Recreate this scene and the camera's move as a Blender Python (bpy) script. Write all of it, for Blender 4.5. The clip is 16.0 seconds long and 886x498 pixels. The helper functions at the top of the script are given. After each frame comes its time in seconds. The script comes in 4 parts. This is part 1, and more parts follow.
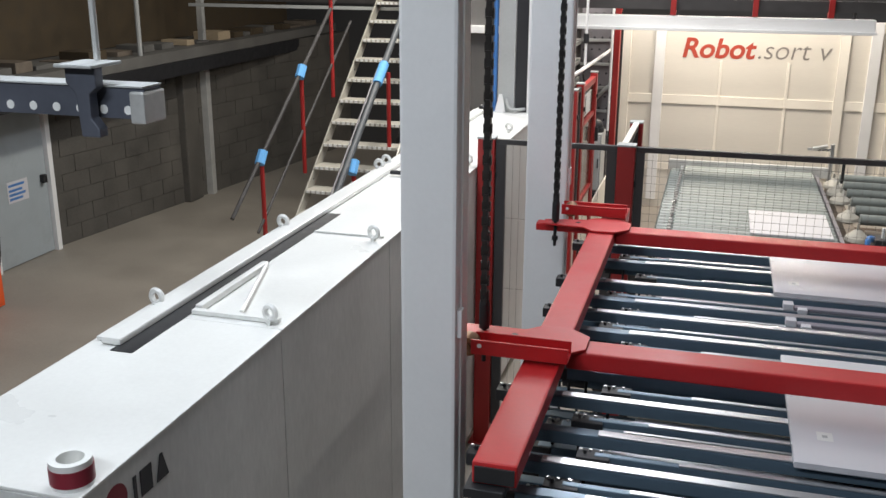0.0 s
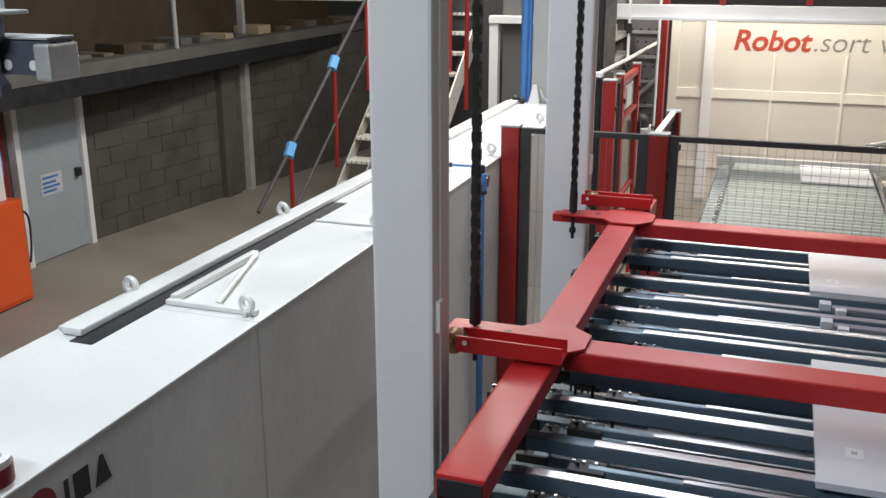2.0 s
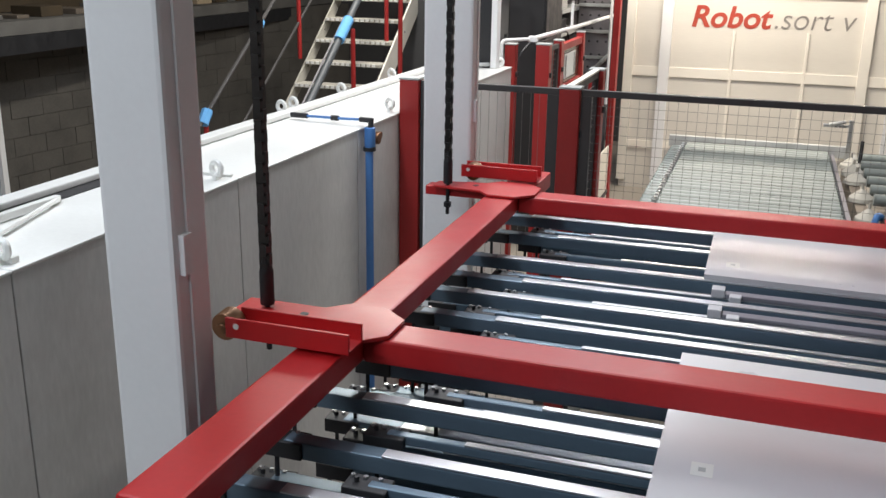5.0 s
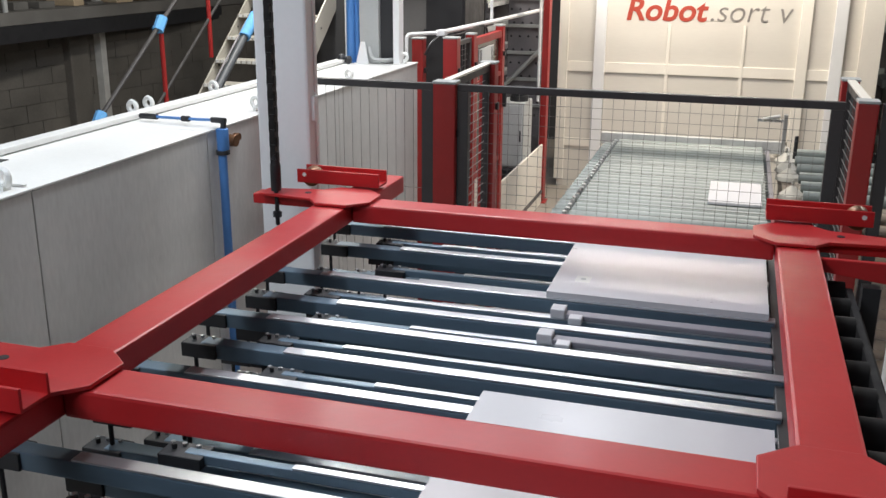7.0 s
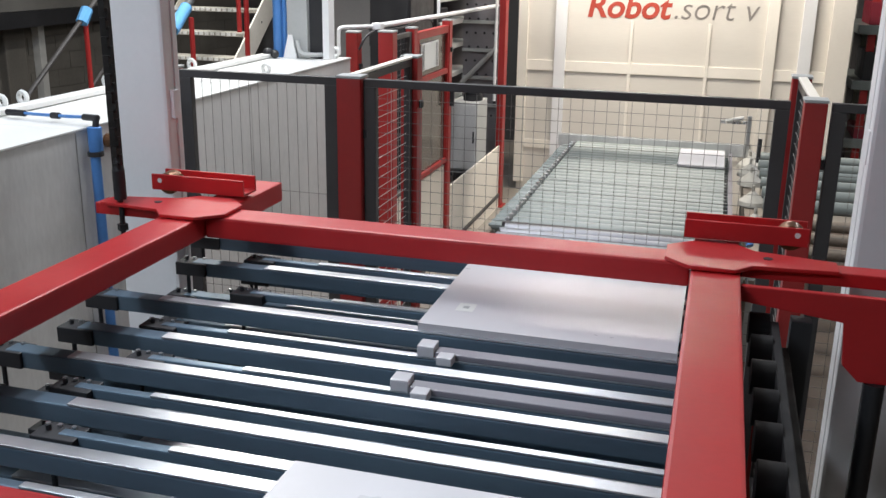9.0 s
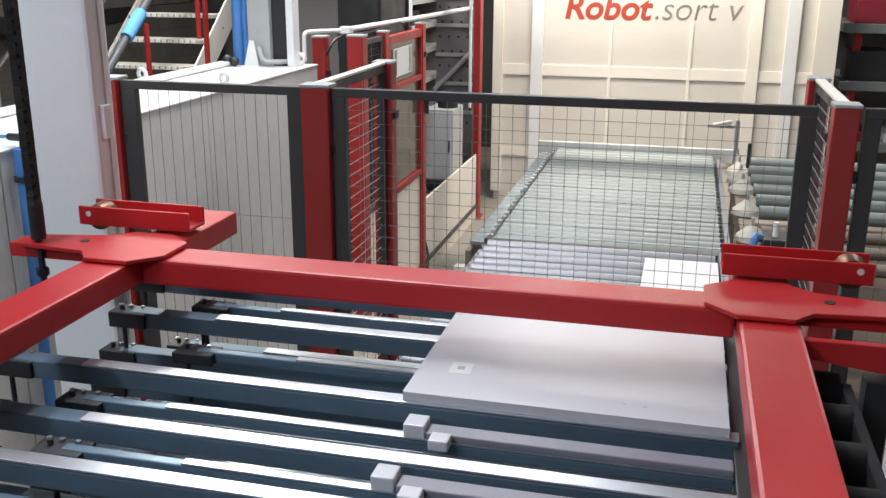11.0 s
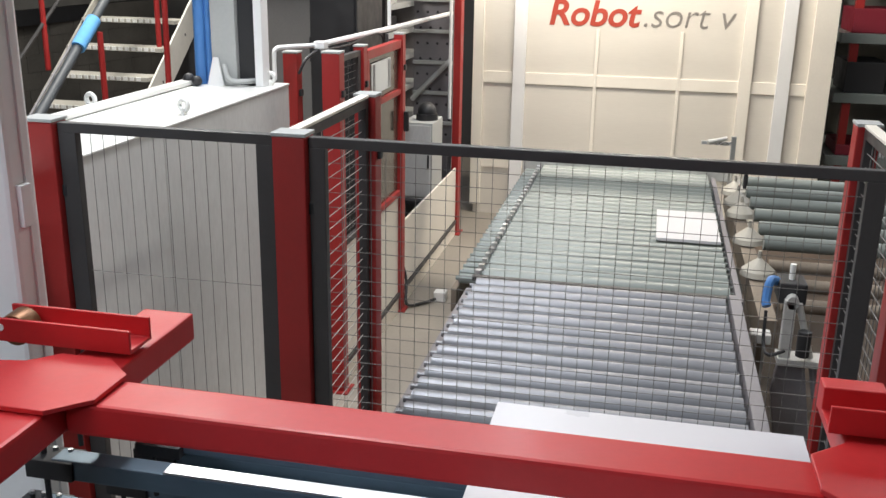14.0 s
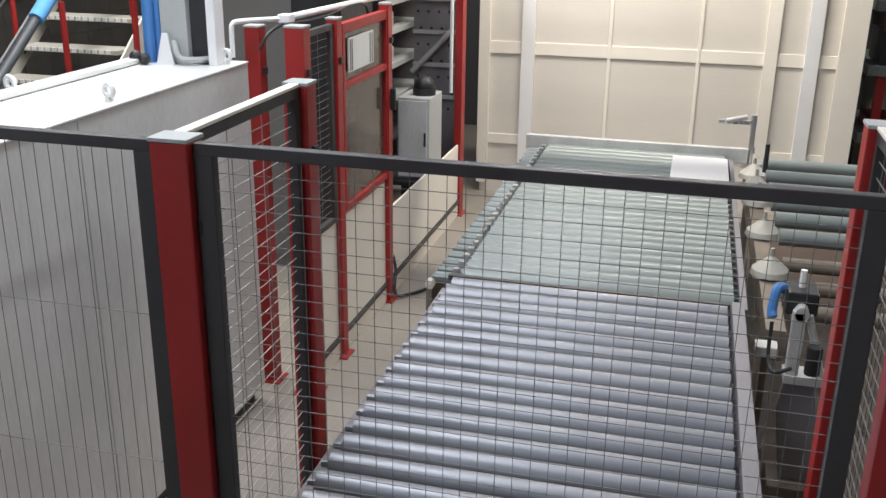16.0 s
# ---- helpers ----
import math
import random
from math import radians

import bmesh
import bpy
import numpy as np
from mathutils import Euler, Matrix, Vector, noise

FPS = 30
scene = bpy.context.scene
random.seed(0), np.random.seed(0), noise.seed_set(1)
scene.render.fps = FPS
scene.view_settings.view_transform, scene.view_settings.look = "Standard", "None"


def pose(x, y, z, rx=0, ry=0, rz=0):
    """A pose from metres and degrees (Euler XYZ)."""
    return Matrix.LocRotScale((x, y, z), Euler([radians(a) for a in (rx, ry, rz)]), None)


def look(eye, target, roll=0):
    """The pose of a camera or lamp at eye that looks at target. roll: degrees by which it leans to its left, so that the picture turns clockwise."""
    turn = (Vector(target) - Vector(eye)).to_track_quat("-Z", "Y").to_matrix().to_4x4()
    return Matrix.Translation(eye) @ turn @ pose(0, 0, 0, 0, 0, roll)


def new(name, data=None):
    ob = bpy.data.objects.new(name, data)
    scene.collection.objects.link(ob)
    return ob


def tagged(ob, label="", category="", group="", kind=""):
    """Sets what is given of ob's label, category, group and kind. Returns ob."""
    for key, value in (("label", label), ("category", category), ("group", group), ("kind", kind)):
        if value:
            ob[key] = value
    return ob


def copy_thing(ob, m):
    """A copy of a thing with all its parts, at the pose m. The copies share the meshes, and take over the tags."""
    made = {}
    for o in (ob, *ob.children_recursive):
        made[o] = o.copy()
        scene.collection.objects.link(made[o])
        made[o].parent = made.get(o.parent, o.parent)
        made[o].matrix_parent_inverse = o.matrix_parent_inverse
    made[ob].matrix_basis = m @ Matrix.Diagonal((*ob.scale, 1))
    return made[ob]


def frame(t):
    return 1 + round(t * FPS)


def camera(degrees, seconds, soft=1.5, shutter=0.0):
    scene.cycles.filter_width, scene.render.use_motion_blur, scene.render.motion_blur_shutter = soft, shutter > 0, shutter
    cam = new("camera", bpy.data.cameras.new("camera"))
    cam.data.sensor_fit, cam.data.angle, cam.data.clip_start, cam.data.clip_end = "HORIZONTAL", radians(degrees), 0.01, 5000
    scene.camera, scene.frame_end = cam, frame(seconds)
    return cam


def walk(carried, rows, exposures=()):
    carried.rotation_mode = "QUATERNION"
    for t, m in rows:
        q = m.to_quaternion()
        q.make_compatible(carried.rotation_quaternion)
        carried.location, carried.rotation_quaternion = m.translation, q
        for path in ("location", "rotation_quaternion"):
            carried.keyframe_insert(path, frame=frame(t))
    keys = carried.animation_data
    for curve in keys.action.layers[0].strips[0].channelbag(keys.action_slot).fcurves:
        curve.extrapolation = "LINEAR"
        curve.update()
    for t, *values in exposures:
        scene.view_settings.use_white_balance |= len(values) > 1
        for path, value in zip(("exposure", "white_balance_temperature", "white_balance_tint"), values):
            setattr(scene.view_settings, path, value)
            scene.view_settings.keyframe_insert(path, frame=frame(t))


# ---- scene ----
cam = camera(49.6, 16.0)
PATH = [
    (0, (-0.055, 0.357, 3.357), (-0.577, 2.195, 2.769), 0.3),
    (0.5, (-0.004, 0.427, 3.336), (-0.551, 2.258, 2.746), 0.7),
    (1, (0.032, 0.515, 3.316), (-0.549, 2.336, 2.728), 0.7),
    (1.5, (0.057, 0.606, 3.278), (-0.554, 2.419, 2.692), 0.9),
    (2, (0.079, 0.702, 3.219), (-0.555, 2.506, 2.634), -0.1),
    (2.5, (0.124, 0.816, 3.133), (-0.511, 2.621, 2.552), 0.4),
    (3, (0.174, 0.928, 3.055), (-0.451, 2.736, 2.47), 1.2),
    (5.5, (0.504, 1.49, 2.865), (-0.09, 3.305, 2.271), 0.7),
    (6, (0.613, 1.638, 2.842), (0.032, 3.457, 2.248), 0.5),
    (6.5, (0.698, 1.783, 2.833), (0.133, 3.607, 2.239), 0.4),
    (7, (0.775, 1.929, 2.815), (0.221, 3.757, 2.223), 0.4),
    (7.5, (0.846, 2.079, 2.786), (0.303, 3.911, 2.197), 0.2),
    (8, (0.909, 2.225, 2.799), (0.375, 4.06, 2.21), 0.4),
    (8.5, (0.966, 2.374, 2.765), (0.452, 4.214, 2.173), 2.6),
    (9, (0.961, 2.49, 2.729), (0.441, 4.329, 2.139), 0.9),
    (11.5, (0.755, 3.041, 2.676), (0.306, 4.901, 2.096), 0.7),
    (12, (0.721, 3.118, 2.785), (0.294, 4.98, 2.193), 1.0),
    (12.5, (0.674, 3.205, 2.8), (0.258, 5.07, 2.208), 0.8),
    (13, (0.637, 3.293, 2.807), (0.224, 5.156, 2.211), 0.9),
    (13.5, (0.597, 3.401, 2.799), (0.188, 5.267, 2.205), 1.0),
    (14, (0.555, 3.513, 2.789), (0.155, 5.379, 2.192), 1.0),
    (14.5, (0.52, 3.631, 2.779), (0.096, 5.492, 2.18), -1.3),
    (15, (0.565, 3.787, 2.776), (0.13, 5.644, 2.172), -0.8),
    (15.5, (0.689, 3.936, 2.794), (0.25, 5.787, 2.176), 1.1),
    (16, (0.762, 4.136, 2.807), (0.295, 5.961, 2.136), 0.8),
]
walk(cam, [(t, look(eye, target, roll)) for t, eye, target, roll in PATH],
     exposures=[(0, -0.1, 6500, 10), (3, -0.1, 6480, 10), (5.5, 0, 6450, 10), (8, -0.03, 6300, 10), (9, -0.02, 6230, 10), (11.5, 0.15, 6260, 9), (12.5, 0.13, 6360, 9), (14, 0.03, 6380, 9), (15, -0.02, 6180, 10), (16, -0.06, 6150, 10)])

# ---- world and light ----
world = bpy.data.worlds.new("world")
world.use_nodes = True
world.node_tree.nodes["Background"].inputs[0].default_value = (0.55, 0.6, 0.7, 1)
world.node_tree.nodes["Background"].inputs[1].default_value = 0.05
scene.world = world
scene.view_settings.exposure = 0.0


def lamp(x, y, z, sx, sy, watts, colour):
    d = bpy.data.lights.new("assumed_hall_light", "AREA")
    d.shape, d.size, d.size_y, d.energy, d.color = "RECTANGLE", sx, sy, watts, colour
    o = new("assumed_hall_light", d)
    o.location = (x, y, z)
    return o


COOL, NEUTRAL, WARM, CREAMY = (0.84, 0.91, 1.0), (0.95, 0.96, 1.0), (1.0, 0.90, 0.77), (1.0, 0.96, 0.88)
# Unseen overhead lamps, assumed; the last three fill stairs, far rack and hood side.
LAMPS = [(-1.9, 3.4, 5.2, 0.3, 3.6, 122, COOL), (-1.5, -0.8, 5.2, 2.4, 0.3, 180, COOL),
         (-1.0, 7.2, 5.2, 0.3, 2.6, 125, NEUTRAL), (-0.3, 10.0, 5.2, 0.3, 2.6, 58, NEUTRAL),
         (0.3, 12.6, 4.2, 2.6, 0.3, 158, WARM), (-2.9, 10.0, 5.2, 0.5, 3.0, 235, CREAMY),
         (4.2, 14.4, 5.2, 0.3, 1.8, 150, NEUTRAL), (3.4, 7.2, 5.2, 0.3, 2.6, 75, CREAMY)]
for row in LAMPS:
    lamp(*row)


# ---- materials ----
def mat(name, colour, rough=0.5, metal=0.0, vary=0.12, scale=6.0, bump=0.05, fine=60.0, coat=0.0, dirt_shade=0.0, dirt_shade_colour=(0.08, 0.07, 0.06), stretch=(1, 1, 1)):
    m = bpy.data.materials.new(name)
    m.use_nodes = True
    nt = m.node_tree
    N, L = nt.nodes, nt.links
    b = N["Principled BSDF"]
    b.inputs["Metallic"].default_value = metal
    b.inputs["Coat Weight"].default_value = coat
    b.inputs["Coat Roughness"].default_value = 0.15
    tc = N.new("ShaderNodeTexCoord")
    mp = N.new("ShaderNodeMapping")
    mp.inputs["Scale"].default_value = stretch
    L.new(tc.outputs["Object"], mp.inputs["Vector"])
    n1 = N.new("ShaderNodeTexNoise")
    n1.inputs["Scale"].default_value, n1.inputs["Detail"].default_value = scale, 5
    n2 = N.new("ShaderNodeTexNoise")
    n2.inputs["Scale"].default_value, n2.inputs["Detail"].default_value = fine, 3
    L.new(mp.outputs[0], n1.inputs["Vector"])
    L.new(mp.outputs[0], n2.inputs["Vector"])
    mixn = N.new("ShaderNodeMath")
    mixn.operation = "MULTIPLY_ADD"
    L.new(n2.outputs[0], mixn.inputs[0])
    mixn.inputs[1].default_value = 0.4
    L.new(n1.outputs[0], mixn.inputs[2])
    ramp = N.new("ShaderNodeMapRange")
    L.new(mixn.outputs[0], ramp.inputs[0])
    ramp.inputs[1].default_value, ramp.inputs[2].default_value = 0.4, 1.0
    ramp.inputs[3].default_value, ramp.inputs[4].default_value = 1 - vary, 1 + vary
    col = N.new("ShaderNodeMix")
    col.data_type, col.blend_type = "RGBA", "MULTIPLY"
    col.inputs[0].default_value = 1.0
    col.inputs[6].default_value = (*colour, 1)
    L.new(ramp.outputs[0], col.inputs[7])
    out = col.outputs[2]
    if dirt_shade:
        n3 = N.new("ShaderNodeTexNoise")
        n3.inputs["Scale"].default_value, n3.inputs["Detail"].default_value, n3.inputs["Roughness"].default_value = scale * 0.6, 8, 0.7
        L.new(tc.outputs["Object"], n3.inputs["Vector"])
        r3 = N.new("ShaderNodeMapRange")
        L.new(n3.outputs[0], r3.inputs[0])
        r3.inputs[1].default_value, r3.inputs[2].default_value = 0.5, 0.8
        r3.inputs[3].default_value, r3.inputs[4].default_value = 0.0, dirt_shade
        mx = N.new("ShaderNodeMix")
        mx.data_type = "RGBA"
        L.new(r3.outputs[0], mx.inputs[0])
        L.new(out, mx.inputs[6])
        mx.inputs[7].default_value = (*dirt_shade_colour, 1)
        out = mx.outputs[2]
    L.new(out, b.inputs["Base Color"])
    rr = N.new("ShaderNodeMapRange")
    L.new(n1.outputs[0], rr.inputs[0])
    rr.inputs[1].default_value, rr.inputs[2].default_value = 0.3, 0.7
    rr.inputs[3].default_value, rr.inputs[4].default_value = max(0.02, rough * 0.8), min(1.0, rough * 1.2)
    L.new(rr.outputs[0], b.inputs["Roughness"])
    if bump:
        bp = N.new("ShaderNodeBump")
        bp.inputs["Strength"].default_value, bp.inputs["Distance"].default_value = bump, 0.01
        L.new(mixn.outputs[0], bp.inputs["Height"])
        L.new(bp.outputs[0], b.inputs["Normal"])
    return m


def glow(name, colour, strength):
    m = bpy.data.materials.new(name)
    m.use_nodes = True
    b = m.node_tree.nodes["Principled BSDF"]
    b.inputs["Base Color"].default_value = (0.8, 0.8, 0.8, 1)
    b.inputs["Emission Color"].default_value = (*colour, 1)
    b.inputs["Emission Strength"].default_value = strength
    return m


RED = mat("red_enamel", (0.48, 0.014, 0.016), 0.44, vary=0.1, scale=4, bump=0.03, coat=0.04, dirt_shade=0.2, dirt_shade_colour=(0.16, 0.02, 0.02))
RED_POST = mat("red_post_enamel", (0.33, 0.018, 0.016), 0.45, vary=0.1, scale=4, bump=0.03, dirt_shade=0.2, dirt_shade_colour=(0.12, 0.02, 0.02))
WHITE = mat("white_enamel", (0.82, 0.82, 0.815), 0.4, vary=0.04, scale=2, bump=0.02, dirt_shade=0.12, dirt_shade_colour=(0.45, 0.44, 0.42))
COVER = mat("hood_paint", (0.73, 0.73, 0.7), 0.32, vary=0.07, scale=1.5, bump=0.02, dirt_shade=0.25, dirt_shade_colour=(0.5, 0.48, 0.44))
# Darker than the lid; the side's shade gradient is painted in with the blotches.
COVER_SIDE = mat("hood_paint_side_shade", (0.6, 0.6, 0.585), 0.42, vary=0.2, scale=1.1, bump=0.04, dirt_shade=0.45, dirt_shade_colour=(0.32, 0.32, 0.31), stretch=(1, 1, 0.3))
CONCRETE = mat("concrete_floor", (0.3, 0.27, 0.23), 0.55, vary=0.18, scale=1.2, bump=0.12, fine=45, dirt_shade=0.35, dirt_shade_colour=(0.14, 0.12, 0.1))
DARKSTEEL = mat("dark_steel_frame", (0.045, 0.042, 0.042), 0.45, vary=0.15, scale=8, bump=0.03)
WIRE = mat("galvanised_wire", (0.2, 0.19, 0.18), 0.5, 0.3, vary=0.1, bump=0)
CHANNEL = mat("dull_blue_grey_channel", (0.12, 0.13, 0.16), 0.4, 0.4, vary=0.15)
BROWNSHADE = mat("shaded_brown_floor", (0.085, 0.06, 0.042), 0.6, vary=0.3, scale=4, bump=0.1, dirt_shade=0.4, dirt_shade_colour=(0.03, 0.022, 0.016))
GREENSIGN = mat("green_plastic", (0.03, 0.16, 0.09), 0.5)
LEDGE = mat("dusty_ledge", (0.13, 0.125, 0.115), 0.8, vary=0.25, scale=4, bump=0.1)
BLACK = mat("black_plastic", (0.02, 0.02, 0.022), 0.5, vary=0.15, scale=10, bump=0.03)
CHAIN = mat("oiled_chain_steel", (0.03, 0.028, 0.027), 0.4, 0.5, vary=0.3, scale=40, bump=0.1)
STEEL = mat("bright_steel", (0.56, 0.57, 0.58), 0.3, 0.9, vary=0.12, scale=7, bump=0.03, fine=90)
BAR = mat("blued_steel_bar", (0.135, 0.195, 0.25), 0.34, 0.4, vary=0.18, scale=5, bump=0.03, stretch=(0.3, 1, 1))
# Much paler than the bar, so the top's lamp reflection sits in the colour.
BARTOP = mat("polished_edge_glint", (0.66, 0.68, 0.71), 0.32, 0.85, vary=0.1, scale=6, bump=0.02, stretch=(0.2, 1, 1))
ROLLER = mat("zinc_roller", (0.225, 0.23, 0.248), 0.45, 0.6, vary=0.14, scale=5, bump=0.03, stretch=(0.25, 1, 1))
GREENROLL = mat("grey_green_roller_sleeve", (0.2, 0.225, 0.215), 0.36, 0.1, vary=0.12, scale=3, bump=0.03, stretch=(0.25, 1, 1))
BOARD = mat("white_melamine", (0.61, 0.6, 0.62), 0.32, vary=0.02, scale=3, bump=0.0)
CHIP = mat("chipboard_edge", (0.42, 0.33, 0.22), 0.8, vary=0.2, scale=60, bump=0.1)
BLUE = mat("blue_hose", (0.07, 0.2, 0.48), 0.4, vary=0.1, scale=10, bump=0.02)
TAPE = mat("light_blue_foam", (0.13, 0.38, 0.72), 0.8, vary=0.1, scale=20, bump=0.1)
GREY = mat("grey_paint", (0.42, 0.43, 0.42), 0.45, vary=0.08, scale=3, bump=0.03, dirt_shade=0.2)
HANDRAIL = mat("worn_grey_rail_paint", (0.07, 0.078, 0.085), 0.5, vary=0.2, scale=8, bump=0.04)
SOFTINK = mat("thin_grey_lettering", (0.24, 0.22, 0.2), 0.5, vary=0.12)
PALEWIRE = mat("pale_zinc_wire", (0.42, 0.39, 0.36), 0.4, 0.3, vary=0.1, bump=0)
CABINETGREY = mat("dark_grey_cabinet", (0.14, 0.135, 0.13), 0.55, vary=0.15, scale=2, bump=0.03, dirt_shade=0.2, dirt_shade_colour=(0.08, 0.07, 0.06))
STRINGER = mat("cream_stringer_paint", (0.7, 0.67, 0.6), 0.5, vary=0.1, scale=4, bump=0.04, dirt_shade=0.25, dirt_shade_colour=(0.35, 0.31, 0.25))
# Near-black so that the deep shadow under the right beam is in the colour.
SHADEBLACK = mat("shaded_black_rubber", (0.008, 0.008, 0.009), 0.8, vary=0.2, scale=10, bump=0.03)
STAIRPAINT = mat("beige_stair_paint", (0.4, 0.38, 0.33), 0.5, vary=0.15, scale=5, bump=0.05, dirt_shade=0.3, dirt_shade_colour=(0.2, 0.18, 0.15))
STRIPGREY = mat("pale_lilac_strip", (0.24, 0.23, 0.26), 0.4, vary=0.1, scale=5, bump=0.02)
LILAC = mat("grey_lilac_rail_paint", (0.2, 0.188, 0.2), 0.5, vary=0.15, scale=5, bump=0.04, dirt_shade=0.3, dirt_shade_colour=(0.12, 0.1, 0.09))
DUSTY = mat("dusty_brown_steel", (0.2, 0.165, 0.13), 0.5, 0.2, vary=0.25, scale=7, bump=0.06, dirt_shade=0.4, dirt_shade_colour=(0.06, 0.045, 0.035))
GALV = mat("galvanised_sheet", (0.6, 0.6, 0.58), 0.4, 0.35, vary=0.15, scale=9, bump=0.05, dirt_shade=0.2)
BRASS = mat("worn_bronze_wheel", (0.2, 0.1, 0.05), 0.4, 0.7, vary=0.2, scale=20, bump=0.05)
ORANGE = mat("orange_cabinet_paint", (0.72, 0.1, 0.02), 0.45, vary=0.06, scale=3, bump=0.02)
MAROON = mat("maroon_print", (0.22, 0.015, 0.03), 0.5, vary=0.1)
INK = mat("black_print", (0.02, 0.02, 0.025), 0.5, vary=0.1)
GREYINK = mat("grey_print", (0.16, 0.15, 0.14), 0.5, vary=0.1)
REDINK = mat("red_print", (0.42, 0.06, 0.035), 0.5, vary=0.1)
CREAM = mat("cream_wall_panel", (0.68, 0.64, 0.57), 0.5, vary=0.07, scale=1.0, bump=0.03, fine=30, stretch=(0.3, 1, 3))
CREAMRIB = mat("cream_batten", (0.84, 0.79, 0.7), 0.45, vary=0.05, scale=2, bump=0.02)
BLOCK = mat("dark_block_wall", (0.088, 0.081, 0.071), 0.85, vary=0.35, scale=3, bump=0.3, fine=50, dirt_shade=0.4, dirt_shade_colour=(0.14, 0.125, 0.105))
BROWN = mat("brown_cladding", (0.07, 0.05, 0.028), 0.8, vary=0.3, scale=4, bump=0.15)
DARKPAINT = mat("dark_hall_paint", (0.05, 0.05, 0.052), 0.8, vary=0.2, scale=1.5, bump=0.05)
DOORPAINT = mat("pale_door_paint", (0.36, 0.4, 0.42), 0.5, vary=0.08, scale=3, bump=0.03, dirt_shade=0.3)
PERSPEX = mat("smoked_panel", (0.09, 0.075, 0.06), 0.15, vary=0.3, scale=3, bump=0.02)
PAPER = mat("paper", (0.75, 0.75, 0.72), 0.7, vary=0.05)
TUBE = glow("lit_tube", (1.0, 0.97, 0.9), 6.0)


# ---- helpers of this scene ----
def box(bm, x0, x1, y0, y1, z0, z1, m=None):
    r = bmesh.ops.create_cube(bm, size=1.0, matrix=(m or Matrix()) @ Matrix.LocRotScale(((x0 + x1) / 2, (y0 + y1) / 2, (z0 + z1) / 2), None, (x1 - x0, y1 - y0, z1 - z0)))
    return r["verts"]


def tube(bm, a, b, r, seg=12, r2=None):
    a, b = Vector(a), Vector(b)
    d = b - a
    m = Matrix.Translation((a + b) / 2) @ d.to_track_quat("Z", "Y").to_matrix().to_4x4()
    return bmesh.ops.create_cone(bm, cap_ends=True, segments=seg, radius1=r, radius2=r if r2 is None else r2, depth=d.length, matrix=m)["verts"]


def ball(bm, c, r):
    bmesh.ops.create_uvsphere(bm, u_segments=12, v_segments=8, radius=r, matrix=Matrix.Translation(c))


def ring(bm, c, r, w, axis, seg=20, k=6):
    """A torus round c whose axle points along axis."""
    q = Vector(axis).to_track_quat("Z", "Y")
    rows = []
    for i in range(seg):
        a = 2 * math.pi * i / seg
        rows.append([bm.verts.new(Vector(c) + q @ Vector(((r + w * math.cos(2 * math.pi * j / k)) * math.cos(a), (r + w * math.cos(2 * math.pi * j / k)) * math.sin(a), w * math.sin(2 * math.pi * j / k)))) for j in range(k)])
    for i in range(seg):
        for j in range(k):
            bm.faces.new((rows[i][j], rows[(i + 1) % seg][j], rows[(i + 1) % seg][(j + 1) % k], rows[i][(j + 1) % k]))


def slab(bm, pts, z0, z1):
    """A plate of outline pts between two heights."""
    lo = [bm.verts.new((x, y, z0)) for x, y in pts]
    hi = [bm.verts.new((x, y, z1)) for x, y in pts]
    bm.faces.new(hi)
    bm.faces.new(lo[::-1])
    for i in range(len(pts)):
        j = (i + 1) % len(pts)
        bm.faces.new((lo[i], lo[j], hi[j], hi[i]))


def plate(bm, pts, at, axis, thick):
    """A plate of outline pts in the plane across axis ('x' or 'y'), from at to at + thick."""
    def put(p, d):
        return (at + d, p[0], p[1]) if axis == "x" else (p[0], at + d, p[1])
    lo = [bm.verts.new(put(p, 0)) for p in pts]
    hi = [bm.verts.new(put(p, thick)) for p in pts]
    bm.faces.new(hi)
    bm.faces.new(lo[::-1])
    for i in range(len(pts)):
        j = (i + 1) % len(pts)
        bm.faces.new((lo[i], lo[j], hi[j], hi[i]))


def hose(bm, pts, r, seg=8):
    """A bent pipe through pts."""
    pts = [Vector(p) for p in pts]
    rows = []
    for i, p in enumerate(pts):
        d = (pts[min(i + 1, len(pts) - 1)] - pts[max(i - 1, 0)]).normalized()
        u = d.orthogonal().normalized() if i == 0 else (rows[-1][1] - d * rows[-1][1].dot(d)).normalized()
        v = d.cross(u)
        rows.append(([bm.verts.new(p + r * (math.cos(2 * math.pi * k / seg) * u + math.sin(2 * math.pi * k / seg) * v)) for k in range(seg)], u))
    for (a, _), (b, _) in zip(rows, rows[1:]):
        for k in range(seg):
            bm.faces.new((a[k], a[(k + 1) % seg], b[(k + 1) % seg], b[k]))
    bm.faces.new(rows[0][0][::-1])
    bm.faces.new(rows[-1][0])


def curve_points(ctrl, n=6):
    """Points of a smooth line through ctrl."""
    c = [Vector(p) for p in ctrl]
    c = [2 * c[0] - c[1]] + c + [2 * c[-1] - c[-2]]
    out = []
    for i in range(1, len(c) - 2):
        for k in range(n):
            t = k / n
            out.append(0.5 * ((2 * c[i]) + (c[i + 1] - c[i - 1]) * t + (2 * c[i - 1] - 5 * c[i] + 4 * c[i + 1] - c[i + 2]) * t * t + (3 * c[i] - c[i - 1] - 3 * c[i + 1] + c[i + 2]) * t ** 3))
    return out + [c[-2]]


